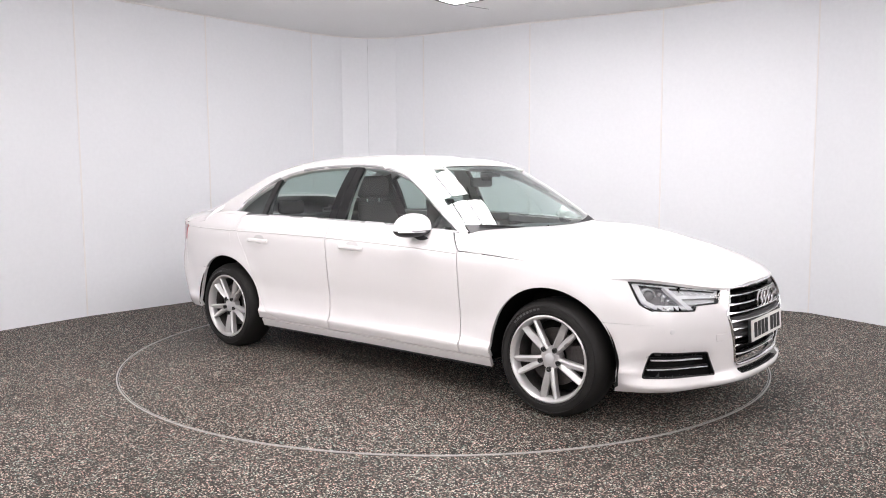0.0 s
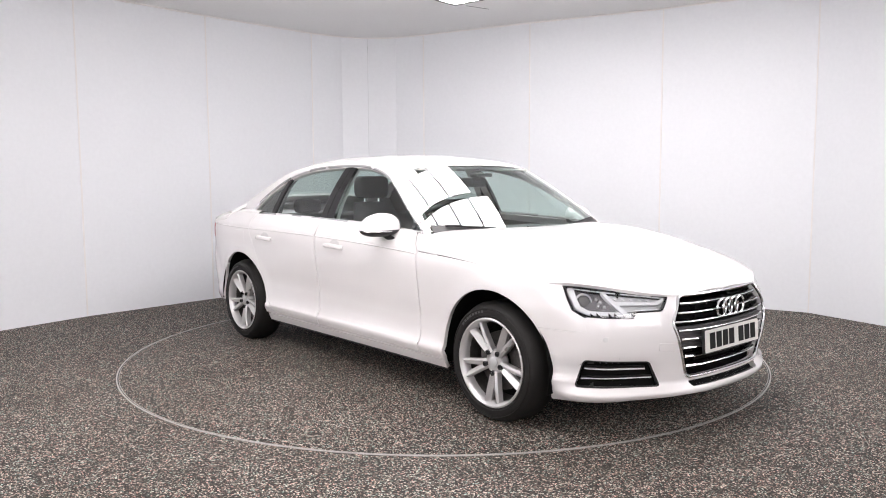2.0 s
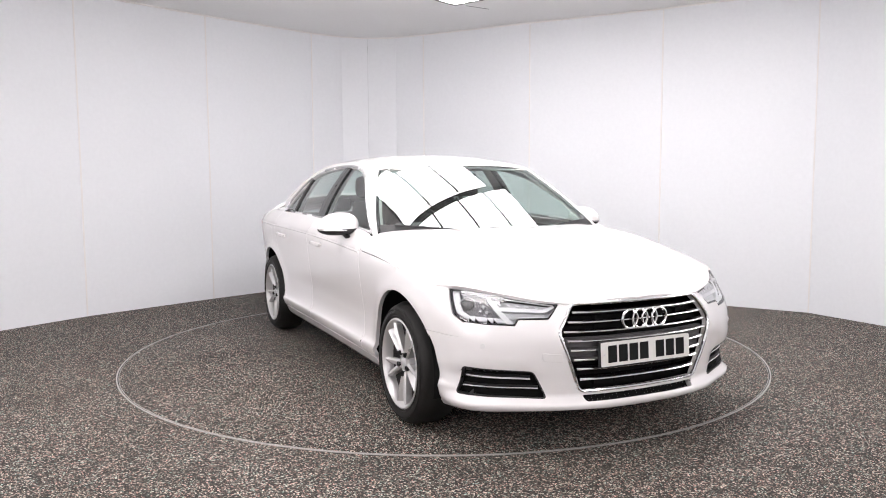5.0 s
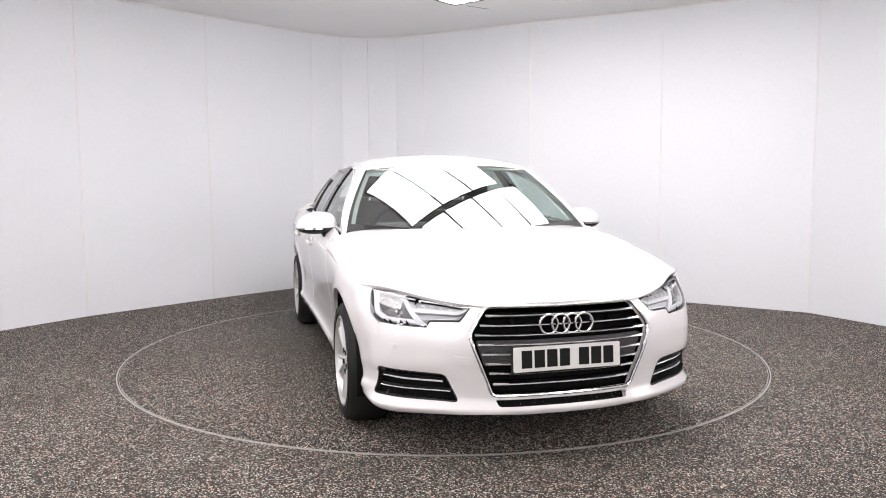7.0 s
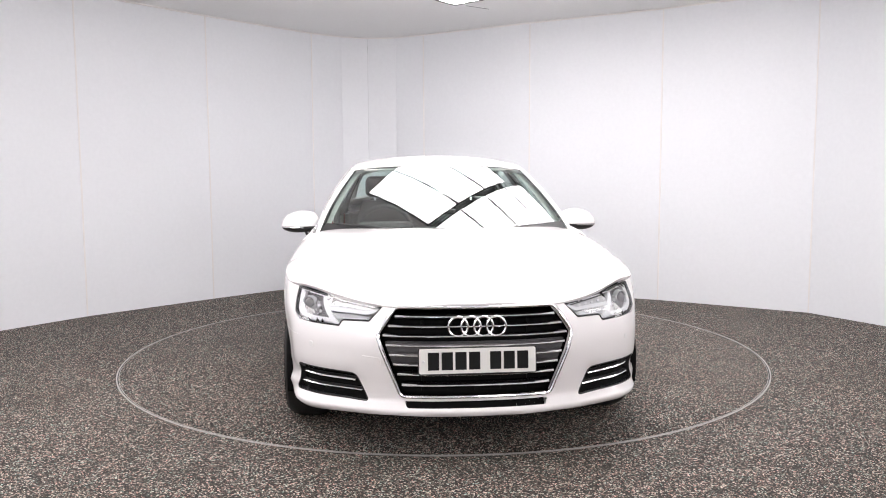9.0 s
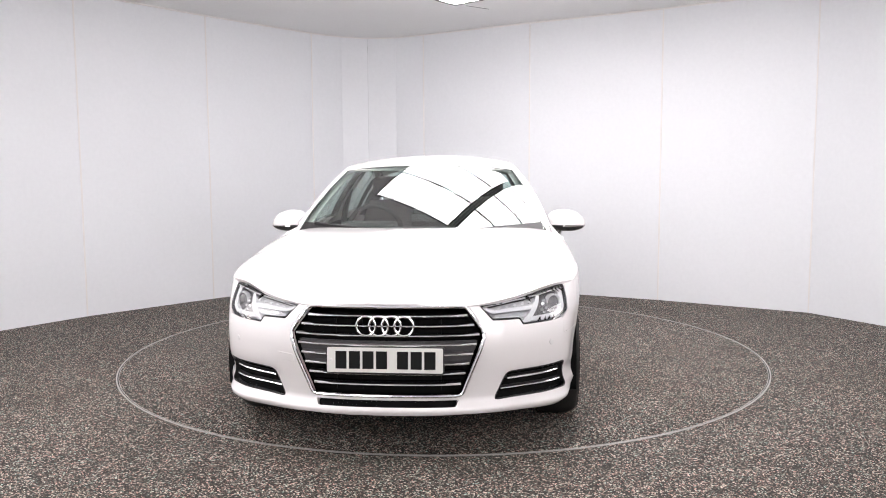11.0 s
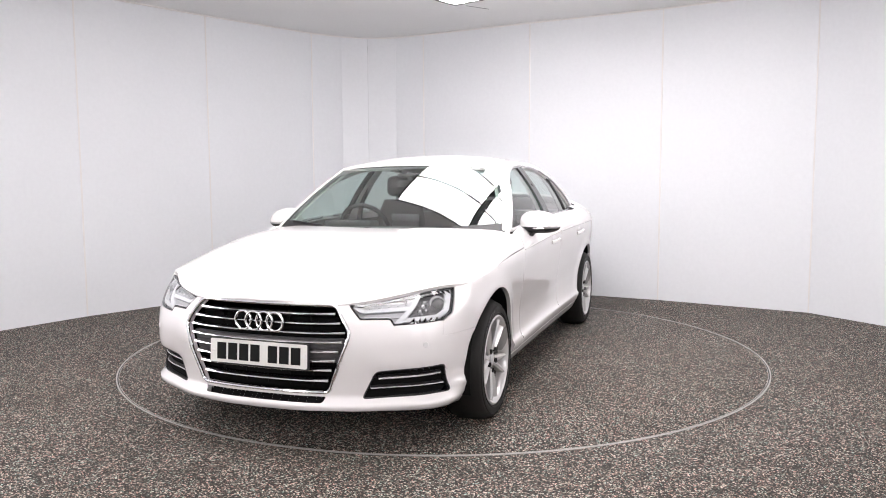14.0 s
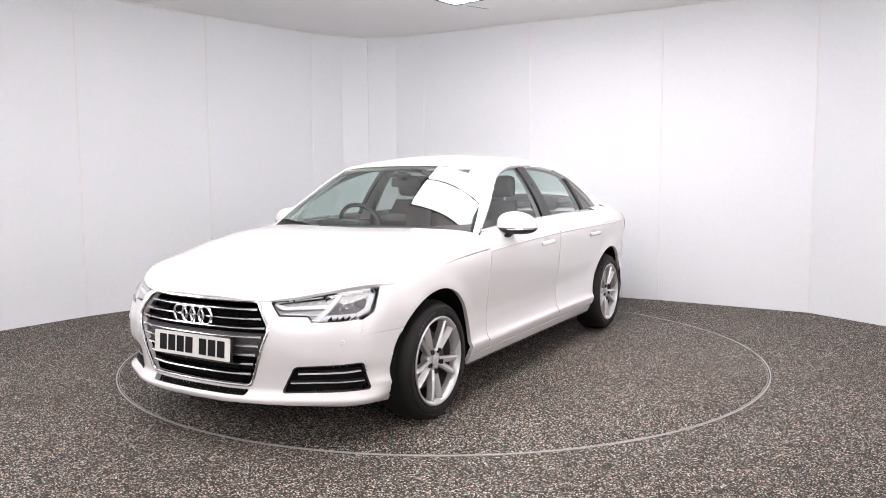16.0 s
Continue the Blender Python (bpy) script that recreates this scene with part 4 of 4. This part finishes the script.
def headlamp(car, side):
    """Swept-back lamp: clear lens over a dark housing with projector and light guides."""
    o = rounded(sided(LAMP, side), 0.010, 3)
    lamp = panel("headlamp", shrink(o, -0.001), skin, LAMP_BACK, car, 0.03, gap=0, depth=0, lift=-0.034, label="clear headlamp with silver reflector and projector")
    ring = keyhole(o, shrink(dense(o, 0.02), 0.0048)[::-1])
    panel("lamp_bezel", ring, skin, GLOSS_BLACK, lamp, 0.03, gap=0, depth=0.032, lift=-0.002, edge=0.012, label="black lamp edge seal")
    panel("lamp_lens", o, skin, LENS_GLASS, lamp, 0.03, gap=0, depth=0, lift=0.001, label="clear plastic lamp lens")

    def guide(name, line, r, mat, d, label="", flat=1.0):
        bm = bmesh.new()
        p = []
        for (a, b), (c, e) in zip(line, line[1:]):
            p += [(a + (c - a) * t, b + (e - b) * t) for t in np.linspace(0, 1, 7)[:-1]]
        p.append(line[-1])
        sweep(bm, [lifted(side * s, z, d) for s, z in p], r, 8, flat=flat)
        return part(name, bm, mat, lamp, label)

    # silver wedge reflectors and light guides
    def plate(name, outline, mat, lift, depth=0.012, label=""):
        return panel(name, rounded(sided(outline, side), 0.006, 2), skin, mat, lamp, 0.02, gap=0, depth=depth, lift=lift, label=label)

    plate("lamp_pocket", [(0.782, 0.722), (0.972, 0.738), (0.920, 0.655), (0.880, 0.640), (0.712, 0.632)], LAMP_DARK, -0.030, 0.004, "dark grey pocket round the projector")
    for band in ([(1.008, 0.741), (0.951, 0.653), (0.922, 0.663), (0.974, 0.739)], [(0.950, 0.652), (0.885, 0.625), (0.876, 0.641), (0.922, 0.662)], [(0.884, 0.624), (0.694, 0.615), (0.704, 0.632), (0.875, 0.641)]):
        plate("reflector", band, DRL, -0.012, 0.018, "bright silver outer reflector band")
    plate("light_guide", [(0.806, 0.727), (0.780, 0.724), (0.656, 0.609), (0.690, 0.610)], DRL, -0.009, 0.028, "clear angled light guide")
    plate("upper_panel", [(0.775, 0.718), (0.490, 0.687), (0.532, 0.676), (0.738, 0.688)], LAMP_GREY, -0.022, 0.02, "grey upper lamp panel")
    plate("lower_panel", [(0.712, 0.662), (0.524, 0.655), (0.514, 0.638), (0.684, 0.637)], LAMP_GREY, -0.024, 0.02, "grey lower lamp panel")
    plate("light_guide", [(0.738, 0.683), (0.530, 0.674), (0.513, 0.661), (0.718, 0.667)], DRL, -0.012, 0.02, "clear horizontal light guide")
    plate("light_guide", [(0.527, 0.674), (0.476, 0.690), (0.466, 0.685), (0.511, 0.661)], DRL, -0.012, 0.02, "clear horizontal light guide")
    guide("upper_edge", [(1.004, 0.741), (0.725, 0.717), (0.474, 0.688)], 0.0032, DRL, -0.008, "bright line along the upper lamp edge")
    guide("lower_edge", [(0.520, 0.640), (0.640, 0.636)], 0.003, DRL, -0.010)
    for k in range(5):
        a = 0.735 - 0.042 * k
        plate("led_block", [(a, 0.706 - 0.0045 * k), (a - 0.016, 0.704 - 0.0045 * k), (a - 0.021, 0.693 - 0.003 * k), (a - 0.006, 0.694 - 0.003 * k)], DRL, -0.017, 0.008)
    # projector in its silver ring
    c = lifted(side * 0.905, 0.693, -0.034)
    rot = Matrix.Rotation(radians(-90 + side * 34), 3, "Z")
    bm = bmesh.new()
    lathe(bm, [(0.032, 0.004), (0.035, 0.012), (0.040, 0.012), (0.041, -0.012), (0.032, -0.012)], 36)
    bmesh.ops.rotate(bm, verts=bm.verts, cent=(0, 0, 0), matrix=rot)
    bmesh.ops.translate(bm, verts=bm.verts, vec=c)
    part("projector_ring", bm, LAMP_GREY, lamp, "silver projector ring")
    bm = bmesh.new()
    bmesh.ops.create_uvsphere(bm, u_segments=24, v_segments=14, radius=0.033)
    bmesh.ops.scale(bm, verts=bm.verts, vec=(1, 0.62, 1))
    bmesh.ops.rotate(bm, verts=bm.verts, cent=(0, 0, 0), matrix=rot)
    bmesh.ops.translate(bm, verts=bm.verts, vec=c)
    part("projector", bm, BULB, lamp, "grey glass projector lens")
    # small silver facets between the projector and the angled guide
    for k, (s, z, r) in enumerate(((0.835, 0.702, 0.010), (0.815, 0.686, 0.011), (0.828, 0.668, 0.008), (0.79, 0.664, 0.009), (0.80, 0.648, 0.006))):
        bm = bmesh.new()
        bmesh.ops.create_cube(bm, size=r * 1.5)
        bmesh.ops.bevel(bm, geom=list(bm.edges), offset=r * 0.25, segments=1, affect="EDGES")
        bmesh.ops.rotate(bm, verts=bm.verts, cent=(0, 0, 0), matrix=Matrix.Rotation(radians(25 + 31 * k), 3, (0.4, 0.7, 0.5)))
        bmesh.ops.translate(bm, verts=bm.verts, vec=lifted(side * s, z, -0.024))
        part("reflector_facet", bm, REFLECTOR, lamp, smooth=False)


LAMP_DARK = material("dark_lamp_pocket", (0.13, 0.125, 0.13), 0.35, 0.2)
LAMP_BACK = material("grey_lamp_housing", (0.48, 0.48, 0.485), 0.35, 0.2)


def door_mirror(car, side):
    holder = new("door_mirror")
    holder.parent = car
    tagged(holder, "white door mirror with black lower edge")

    def shell(name, z0, z1, mat, grow, label=""):
        bm = bmesh.new()
        rows = []
        n = 28
        for i in range(13):
            v = z0 + (z1 - z0) * i / 12
            ring = []
            for k in range(n):
                a = 2 * math.pi * k / n
                # plan of the cap: blunt towards the rear, round towards the front
                c, s = math.cos(a), math.sin(a)
                r = (1 - min(abs(v), 1.0) ** 2.3) ** 0.46
                x = c * (0.108 if c > 0 else 0.042) * r * grow
                y = math.copysign(abs(s) ** 0.8, s) * 0.129 * r * grow
                zz = v * (0.094 if v > 0 else 0.052) * grow - 0.10 * (y + 0.02) * (1 if v > 0 else 0.15)
                ring.append(bm.verts.new((x - 0.30 * (y - 0.05) * (0.35), side * (y), zz)))
            rows.append(ring)
        for p, q in zip(rows, rows[1:]):
            for k in range(n):
                bm.faces.new((p[k], p[(k + 1) % n], q[(k + 1) % n], q[k]))
        bm.faces.new(rows[0])
        bm.faces.new(rows[-1])
        return part(name, bm, mat, holder, label)

    shell("mirror_cap", -0.12, 0.995, PAINT, 1.0, "white mirror cap")
    shell("mirror_housing", -0.93, -0.13, BLACK, 0.985, "black lower mirror housing")
    bm = bmesh.new()
    sweep(bm, [(0.106 * math.cos(a) + 0.004, side * 0.1245 * math.sin(a), -0.014) for a in np.linspace(-0.2, 1.35, 10)], 0.0045, 6)
    part("indicator", bm, CHROME, holder, "thin bright indicator strip")
    bm = bmesh.new()
    rows = []
    for t in np.linspace(0, 1, 7):
        c = Vector((0.034 + 0.078 * t, side * (-0.030 - 0.034 * t), -0.038 - 0.050 * t))
        wx, wz = 0.036 - 0.004 * t, 0.020
        rows.append([bm.verts.new(c + Vector((wx * math.cos(a), 0, wz * math.sin(a)))) for a in np.linspace(0, 2 * math.pi, 13)[:-1]])
    for p, q in zip(rows, rows[1:]):
        for k in range(12):
            bm.faces.new((p[k], p[(k + 1) % 12], q[(k + 1) % 12], q[k]))
    bm.faces.new(rows[0])
    bm.faces.new(rows[-1])
    part("mirror_arm", bm, BLACK, holder, "black mirror arm")
    bm = bmesh.new()
    prism(bm, rounded([(-0.085, -0.035), (0.085, -0.038), (0.08, 0.045), (-0.07, 0.05)], 0.02), 0.003, lambda a, b, c: (-0.037 - c, side * a, b))
    part("mirror_glass", bm, MIRROR, holder, "mirror glass")
    holder.matrix_basis = pose(0.462, side * 0.924, 0.968)


# ---- the cabin ----
def cushion(bm, lo, hi, bevel):
    box(bm, lo, hi)
    bmesh.ops.bevel(bm, geom=list(bm.edges), offset=bevel, segments=4, affect="EDGES", profile=0.5)


def seat(car, x, y, scale=1.0, name="front_seat"):
    s = new(name)
    s.parent = car
    bm = bmesh.new()
    cushion(bm, (-0.05, -0.25, 0.40), (0.50, 0.25, 0.55), 0.05)
    part("seat_cushion", bm, CLOTH, s)
    bm = bmesh.new()
    rows = []
    for i in range(10):
        t = i / 9
        z = 0.50 + 0.60 * t
        w = 0.245 - 0.085 * t**2.5
        cx = -0.02 - 0.22 * t
        d = 0.075 - 0.030 * t
        rows.append([bm.verts.new((cx + d * math.cos(a) * (1 if math.cos(a) > 0 else 0.9), w * math.copysign(abs(math.sin(a)) ** 0.6, math.sin(a)), z)) for a in np.linspace(0, 2 * math.pi, 25)[:-1]])
    for p, q in zip(rows, rows[1:]):
        for k in range(24):
            bm.faces.new((p[k], p[(k + 1) % 24], q[(k + 1) % 24], q[k]))
    bm.faces.new(rows[-1])
    part("backrest", bm, CLOTH, s)
    bm = bmesh.new()
    cushion(bm, (-0.31, -0.135, 1.125), (-0.20, 0.135, 1.285), 0.045)
    part("headrest", bm, CLOTH, s)
    for k in (-0.06, 0.06):
        bm = bmesh.new()
        sweep(bm, [(-0.25, k, 1.07), (-0.255, k, 1.14)], 0.007, 8)
        part("headrest_post", bm, CHROME, s, "chrome headrest post")
    s.matrix_basis = pose(x, y, 0.0)
    return s


def cabin(car):
    inside = new("cabin_interior")
    inside.parent = car
    tagged(inside, "dark grey cabin interior with pale headlining")
    # dashboard, built across the car
    bm = bmesh.new()
    prof = [(0.98, 0.87), (0.90, 0.925), (0.72, 0.955), (0.56, 0.950), (0.47, 0.925), (0.44, 0.86), (0.46, 0.70), (0.55, 0.45), (0.98, 0.40)]
    rows = []
    for y in np.linspace(-0.70, 0.70, 15):
        f = 1 - 0.10 * (abs(y) / 0.7) ** 2
        rows.append([bm.verts.new((x * f, y, z - 0.025 * (abs(y) / 0.7) ** 2)) for x, z in prof])
    for p, q in zip(rows, rows[1:]):
        for k in range(len(prof)):
            j = (k + 1) % len(prof)
            bm.faces.new((p[k], p[j], q[j], q[k]))
    bm.faces.new(rows[0])
    bm.faces.new(rows[-1])
    part("dashboard", bm, DASH, inside, "dark soft-touch dashboard")
    bm = bmesh.new()
    box(bm, (0.47, -0.55, 0.935), (0.62, -0.19, 0.985), 0.02)
    part("instrument_hood", bm, DASH, inside)
    bm = bmesh.new()
    box(bm, (0.47, -0.10, 0.94), (0.485, 0.10, 1.03), 0.006)
    part("dash_screen", bm, GLOSS_BLACK, inside, "gloss black dashboard screen")
    # steering wheel on the car's right
    rimw = new("steering_wheel")
    rimw.parent = inside
    bm = bmesh.new()
    sweep(bm, [(0, 0.183 * math.cos(a), 0.183 * math.sin(a)) for a in np.linspace(0, 2 * math.pi, 41)[:-1]], 0.0155, 10, True, up=(1, 0, 0))
    part("wheel_rim", bm, BLACK, rimw)
    bm = bmesh.new()
    box(bm, (-0.02, -0.075, -0.06), (0.03, 0.075, 0.05), 0.02)
    box(bm, (-0.01, -0.18, -0.015), (0.015, 0.18, 0.02), 0.006)
    box(bm, (-0.01, -0.02, -0.18), (0.015, 0.02, 0.0), 0.006)
    box(bm, (0.02, -0.03, -0.03), (0.25, 0.03, 0.03), 0.01)
    part("wheel_boss", bm, BLACK, rimw)
    rimw.matrix_basis = pose(0.33, -0.37, 0.915, 0, 24, 0)
    for y in (-0.37, 0.37):
        seat(inside, -0.12, y)
    # rear bench
    bm = bmesh.new()
    cushion(bm, (-1.10, -0.62, 0.40), (-0.62, 0.62, 0.58), 0.05)
    rows = box(bm, (-1.30, -0.64, 0.45), (-1.12, 0.64, 0.98), 0.05)
    part("rear_bench", bm, CLOTH, inside)
    for y in (-0.36, 0.36):
        bm = bmesh.new()
        cushion(bm, (-1.33, y - 0.12, 0.99), (-1.25, y + 0.12, 1.10), 0.035)
        part("rear_headrest", bm, CLOTH, inside)
    bm = bmesh.new()
    box(bm, (-1.78, -0.66, 0.93), (-1.27, 0.66, 0.965), 0.01)
    part("parcel_shelf", bm, DASH, inside)
    bm = bmesh.new()
    box(bm, (-1.35, -0.70, 0.30), (1.0, 0.70, 0.36))
    box(bm, (0.96, -0.72, 0.30), (1.02, 0.72, 0.90))
    box(bm, (-1.42, -0.70, 0.30), (-1.36, 0.70, 0.95))
    box(bm, (-0.45, -0.10, 0.36), (0.5, 0.10, 0.62), 0.02)
    part("cabin_floor", bm, DASH, inside)
    for side in (1, -1):
        o = flank([(0.80, 0.30), (-1.20, 0.30), (-1.30, 0.98), (-0.3, 0.978), (0.72, 0.935)])
        panel("door_card", sided(o, side), skin, DASH, inside, 0.10, gap=0, depth=0, lift=-0.055)
        # pale pillar linings
        o = [(x, side * 0.99) for x in np.linspace(0.22, 0.78, 12)] + [(x, side * (ws_half(x) - 0.055)) for x in np.linspace(0.76, 0.27, 12)]
        panel("pillar_lining", o, upper, LINER, inside, 0.04, gap=0, depth=0, lift=-0.035, label="pale grey pillar lining")
        g = lambda x, z, s=side: Vector((x, s * (glasshouse(x, z) - 0.05), z))
        o = [(-0.20, 0.95), (-0.39, 0.95), (-0.37, 1.36), (-0.25, 1.36)]
        panel("pillar_lining", o, g, LINER, inside, 0.08, gap=0, depth=0, label="pale grey pillar lining")
        o = [(-1.06, 0.95), (-1.72, 0.95), (-1.40, 1.18), (-1.15, 1.30), (-1.05, 1.31), (-1.10, 1.20)]
        panel("pillar_lining", o, g, DASH, inside, 0.08, gap=0, depth=0.01, label="dark grey rear pillar lining")
        bm = bmesh.new()
        sweep(bm, [(-0.30, side * 0.665, 1.22), (-0.30, side * 0.72, 1.0), (-0.28, side * 0.74, 0.70)], 0.022, 6, flat=0.15)
        part("seat_belt", bm, BLACK, inside, "black seat belt")
    o = [(0.30 - 0.07 * abs(u) ** 2, u) for u in np.linspace(-0.97, 0.97, 16)] + [(-1.14, u) for u in np.linspace(0.97, -0.97, 16)]
    panel("headlining", o, upper, LINER, inside, 0.08, cell_b=0.08, gap=0, depth=0, lift=-0.045, label="pale grey headlining")
    for side in (1, -1):
        bm = bmesh.new()
        box(bm, (0.20, side * 0.34 - 0.17, 1.318), (0.345, side * 0.34 + 0.17, 1.330), 0.005)
        part("sun_visor", bm, LINER, inside, "pale sun visor")
    bm = bmesh.new()
    box(bm, (0.30, -0.115, 1.205), (0.335, 0.115, 1.27), 0.014)
    box(bm, (0.32, -0.02, 1.25), (0.40, 0.02, 1.31), 0.008)
    part("rear_view_mirror", bm, BLACK, inside, "black interior mirror")
    bm = bmesh.new()
    box(bm, (0.36, -0.075, 1.275), (0.43, 0.075, 1.30), 0.008)
    part("sensor_box", bm, BLACK, inside)


def small_fittings(car):
    # scuttle and wipers under the edge of the bonnet
    o = [(ws_base(u) + 0.10, u * 0.95) for u in np.linspace(-1, 1, 16)] + [(ws_base(u) - 0.035, u * 0.95) for u in np.linspace(1, -1, 16)]
    panel("scuttle", o, upper, BLACK, car, 0.04, cell_b=0.05, gap=0, depth=0, lift=0.002, label="black scuttle below the windscreen")
    for y0, y1 in ((-0.05, -0.62), (0.45, -0.08)):
        bm = bmesh.new()
        pts = []
        for t in np.linspace(0, 1, 12):
            u = (y0 + (y1 - y0) * t) / 0.74
            pts.append(upper(ws_base(u) - 0.018 - 0.02 * t, u) + Vector((0.006, 0, 0.010)))
        sweep(bm, pts, 0.007, 6)
        part("wiper", bm, BLACK, car, "black wiper arm")
    # aerial fin
    bm = bmesh.new()
    base = [(-0.95, 1.385), (-0.80, 1.398), (-0.87, 1.412), (-0.925, 1.432), (-0.945, 1.432)]
    prism(bm, base, 0.03, lambda a, b, c: (a, c - 0.015, b))
    part("aerial_fin", bm, PAINT, car, "small white aerial fin")
    for side in (1, -1):
        # small lower lip
        bm = bmesh.new()
        sweep(bm, [skin(side * SX(x), 0.205) + Vector((0, -side * 0.02, -0.008)) for x in np.linspace(1.0, -1.0, 20)], 0.012, 6)
        part("sill_edge", bm, BLACK, car, "black lower sill edge")
    bm = bmesh.new()
    sweep(bm, [lifted(s, 0.210, -0.03) + Vector((0, 0, -0.006)) for s in np.linspace(-0.97, 0.97, 40)], 0.014, 6)
    part("lower_lip", bm, BLACK, car, "black lower bumper edge")
    # fuel flap on the car's right
    o = rounded(sided(flank([(-1.33, 0.87), (-1.50, 0.87), (-1.50, 0.735), (-1.33, 0.735)]), -1), 0.02)
    panel("fuel_flap", o, skin, PAINT, car, 0.03, gap=0, depth=0.002, lift=0.0012, label="white fuel filler flap")


# ---- the lights on the ceiling, set square to the two long walls ----
LIGHT_Z = 2.90
LIGHT_TURN = 50.0
WALL_LIGHT = glow("wall_diffuser_light", (1.0, 0.97, 0.96), 6.6)


def light_bank(p0, p1, q0, q1, rows, cols, label):
    """A box of glowing diffusers between dark bars. p runs along the left wall, q along the right one."""
    bank = tagged(new("ceiling_light"), label, "ceiling light", "studio ceiling lights")
    bank.matrix_basis = pose(0, 0, LIGHT_Z, 0, 0, LIGHT_TURN)
    dp, dq = (p1 - p0) / rows, (q1 - q0) / cols
    g = 0.012
    for i in range(rows):
        for j in range(cols):
            bm = bmesh.new()
            box(bm, (p0 + dp * i + g, -(q0 + dq * (j + 1)) + g, 0.0), (p0 + dp * (i + 1) - g, -(q0 + dq * j) - g, 0.012))
            part("diffuser", bm, LIGHT, bank, "glowing white diffuser", smooth=False)
    bars = [("p", p0 + dp * i) for i in range(rows + 1)] + [("q", q0 + dq * j) for j in range(cols + 1)]
    for way, at in bars:
        bm = bmesh.new()
        if way == "p":
            box(bm, (at - g, -q1, -0.006), (at + g, -q0, 0.04))
        else:
            box(bm, (p0, -at - g, -0.005), (p1, -at + g, 0.041))
        part("frame_bar", bm, BAR, bank, "dark frame bar", smooth=False)
    return bank


def ceiling_light():
    light_bank(-0.58, 0.96, -0.66, 0.46, 3, 1, "glowing square ceiling light with dark bars")
    light_bank(-0.58, 1.25, 0.54, 1.66, 4, 1, "glowing square ceiling light with dark bars")
    # two banks added out of view to brighten the car from the camera's side
    light_bank(-3.6, -2.2, -0.60, 0.50, 3, 1, "glowing ceiling light with dark bars, added unseen near the camera")
    light_bank(-2.6, -1.2, 1.0, 2.1, 3, 1, "glowing ceiling light with dark bars, added unseen near the camera")
    light_bank(1.16, 1.43, -1.04, -0.60, 1, 1, "small glowing ceiling light with dark edge")
    beam = bmesh.new()
    box(beam, (-1.6, -0.516, -0.01), (1.3, -0.484, 0.05), 0.004)
    ob = part("ceiling_beam", beam, BEAM, smooth=False)
    tagged(ob, "dark grey steel beam between the ceiling lights", "beam")
    ob.matrix_basis = pose(0, 0, LIGHT_Z, 0, 0, LIGHT_TURN)
    # the side pair follows highlights on the paint; the other four are added fill
    for x, y, turn in ((-4.17, -1.9, -90), (4.17, -1.9, 90), (-1.8, -6.56, 0), (1.8, -6.56, 0), (-3.56, -5.48, -61.4), (3.56, -5.48, 61.4)):
        wall_light(x, y, turn)


def wall_light(x, y, turn):
    """A tall diffuser on the wall beside or behind the camera, set out of view as fill."""
    fit = tagged(new("wall_light"), "tall glowing diffuser panel, unseen fill light on the studio wall", "wall light", "studio wall lights")
    bm = bmesh.new()
    box(bm, (-0.55, 0.0, 1.15), (0.55, 0.03, 2.75))
    part("diffuser", bm, WALL_LIGHT, fit, "glowing white diffuser", smooth=False)
    for lo, hi in (((-0.59, -0.02, 1.11), (-0.55, 0.045, 2.79)), ((0.55, -0.02, 1.11), (0.59, 0.045, 2.79)), ((-0.55, -0.02, 1.11), (0.55, 0.045, 1.15)), ((-0.55, -0.02, 2.75), (0.55, 0.045, 2.79))):
        bm = bmesh.new()
        box(bm, lo, hi, 0.004)
        part("frame_bar", bm, BAR, fit, "dark frame bar", smooth=False)
    fit.matrix_basis = pose(x, y, 0, 0, 0, turn)


# ---- build ----
studio()
table = turntable()
car = build_car()
ceiling_light()


def motions():
    """The table turns clockwise at an even pace, and the car stands on it."""
    rows_table, rows_car = [], []
    for i in range(33):
        t = i * 0.5
        turn = -39.08 - 5.07 * t
        rows_table.append((t, pose(0, 0, 0, 0, 0, turn)))
        rows_car.append((t, pose(0, 0, 0, 0, 0, turn) @ pose(0.082, -0.064, 0.001)))
    walk(table, rows_table)
    walk(car, rows_car)


motions()
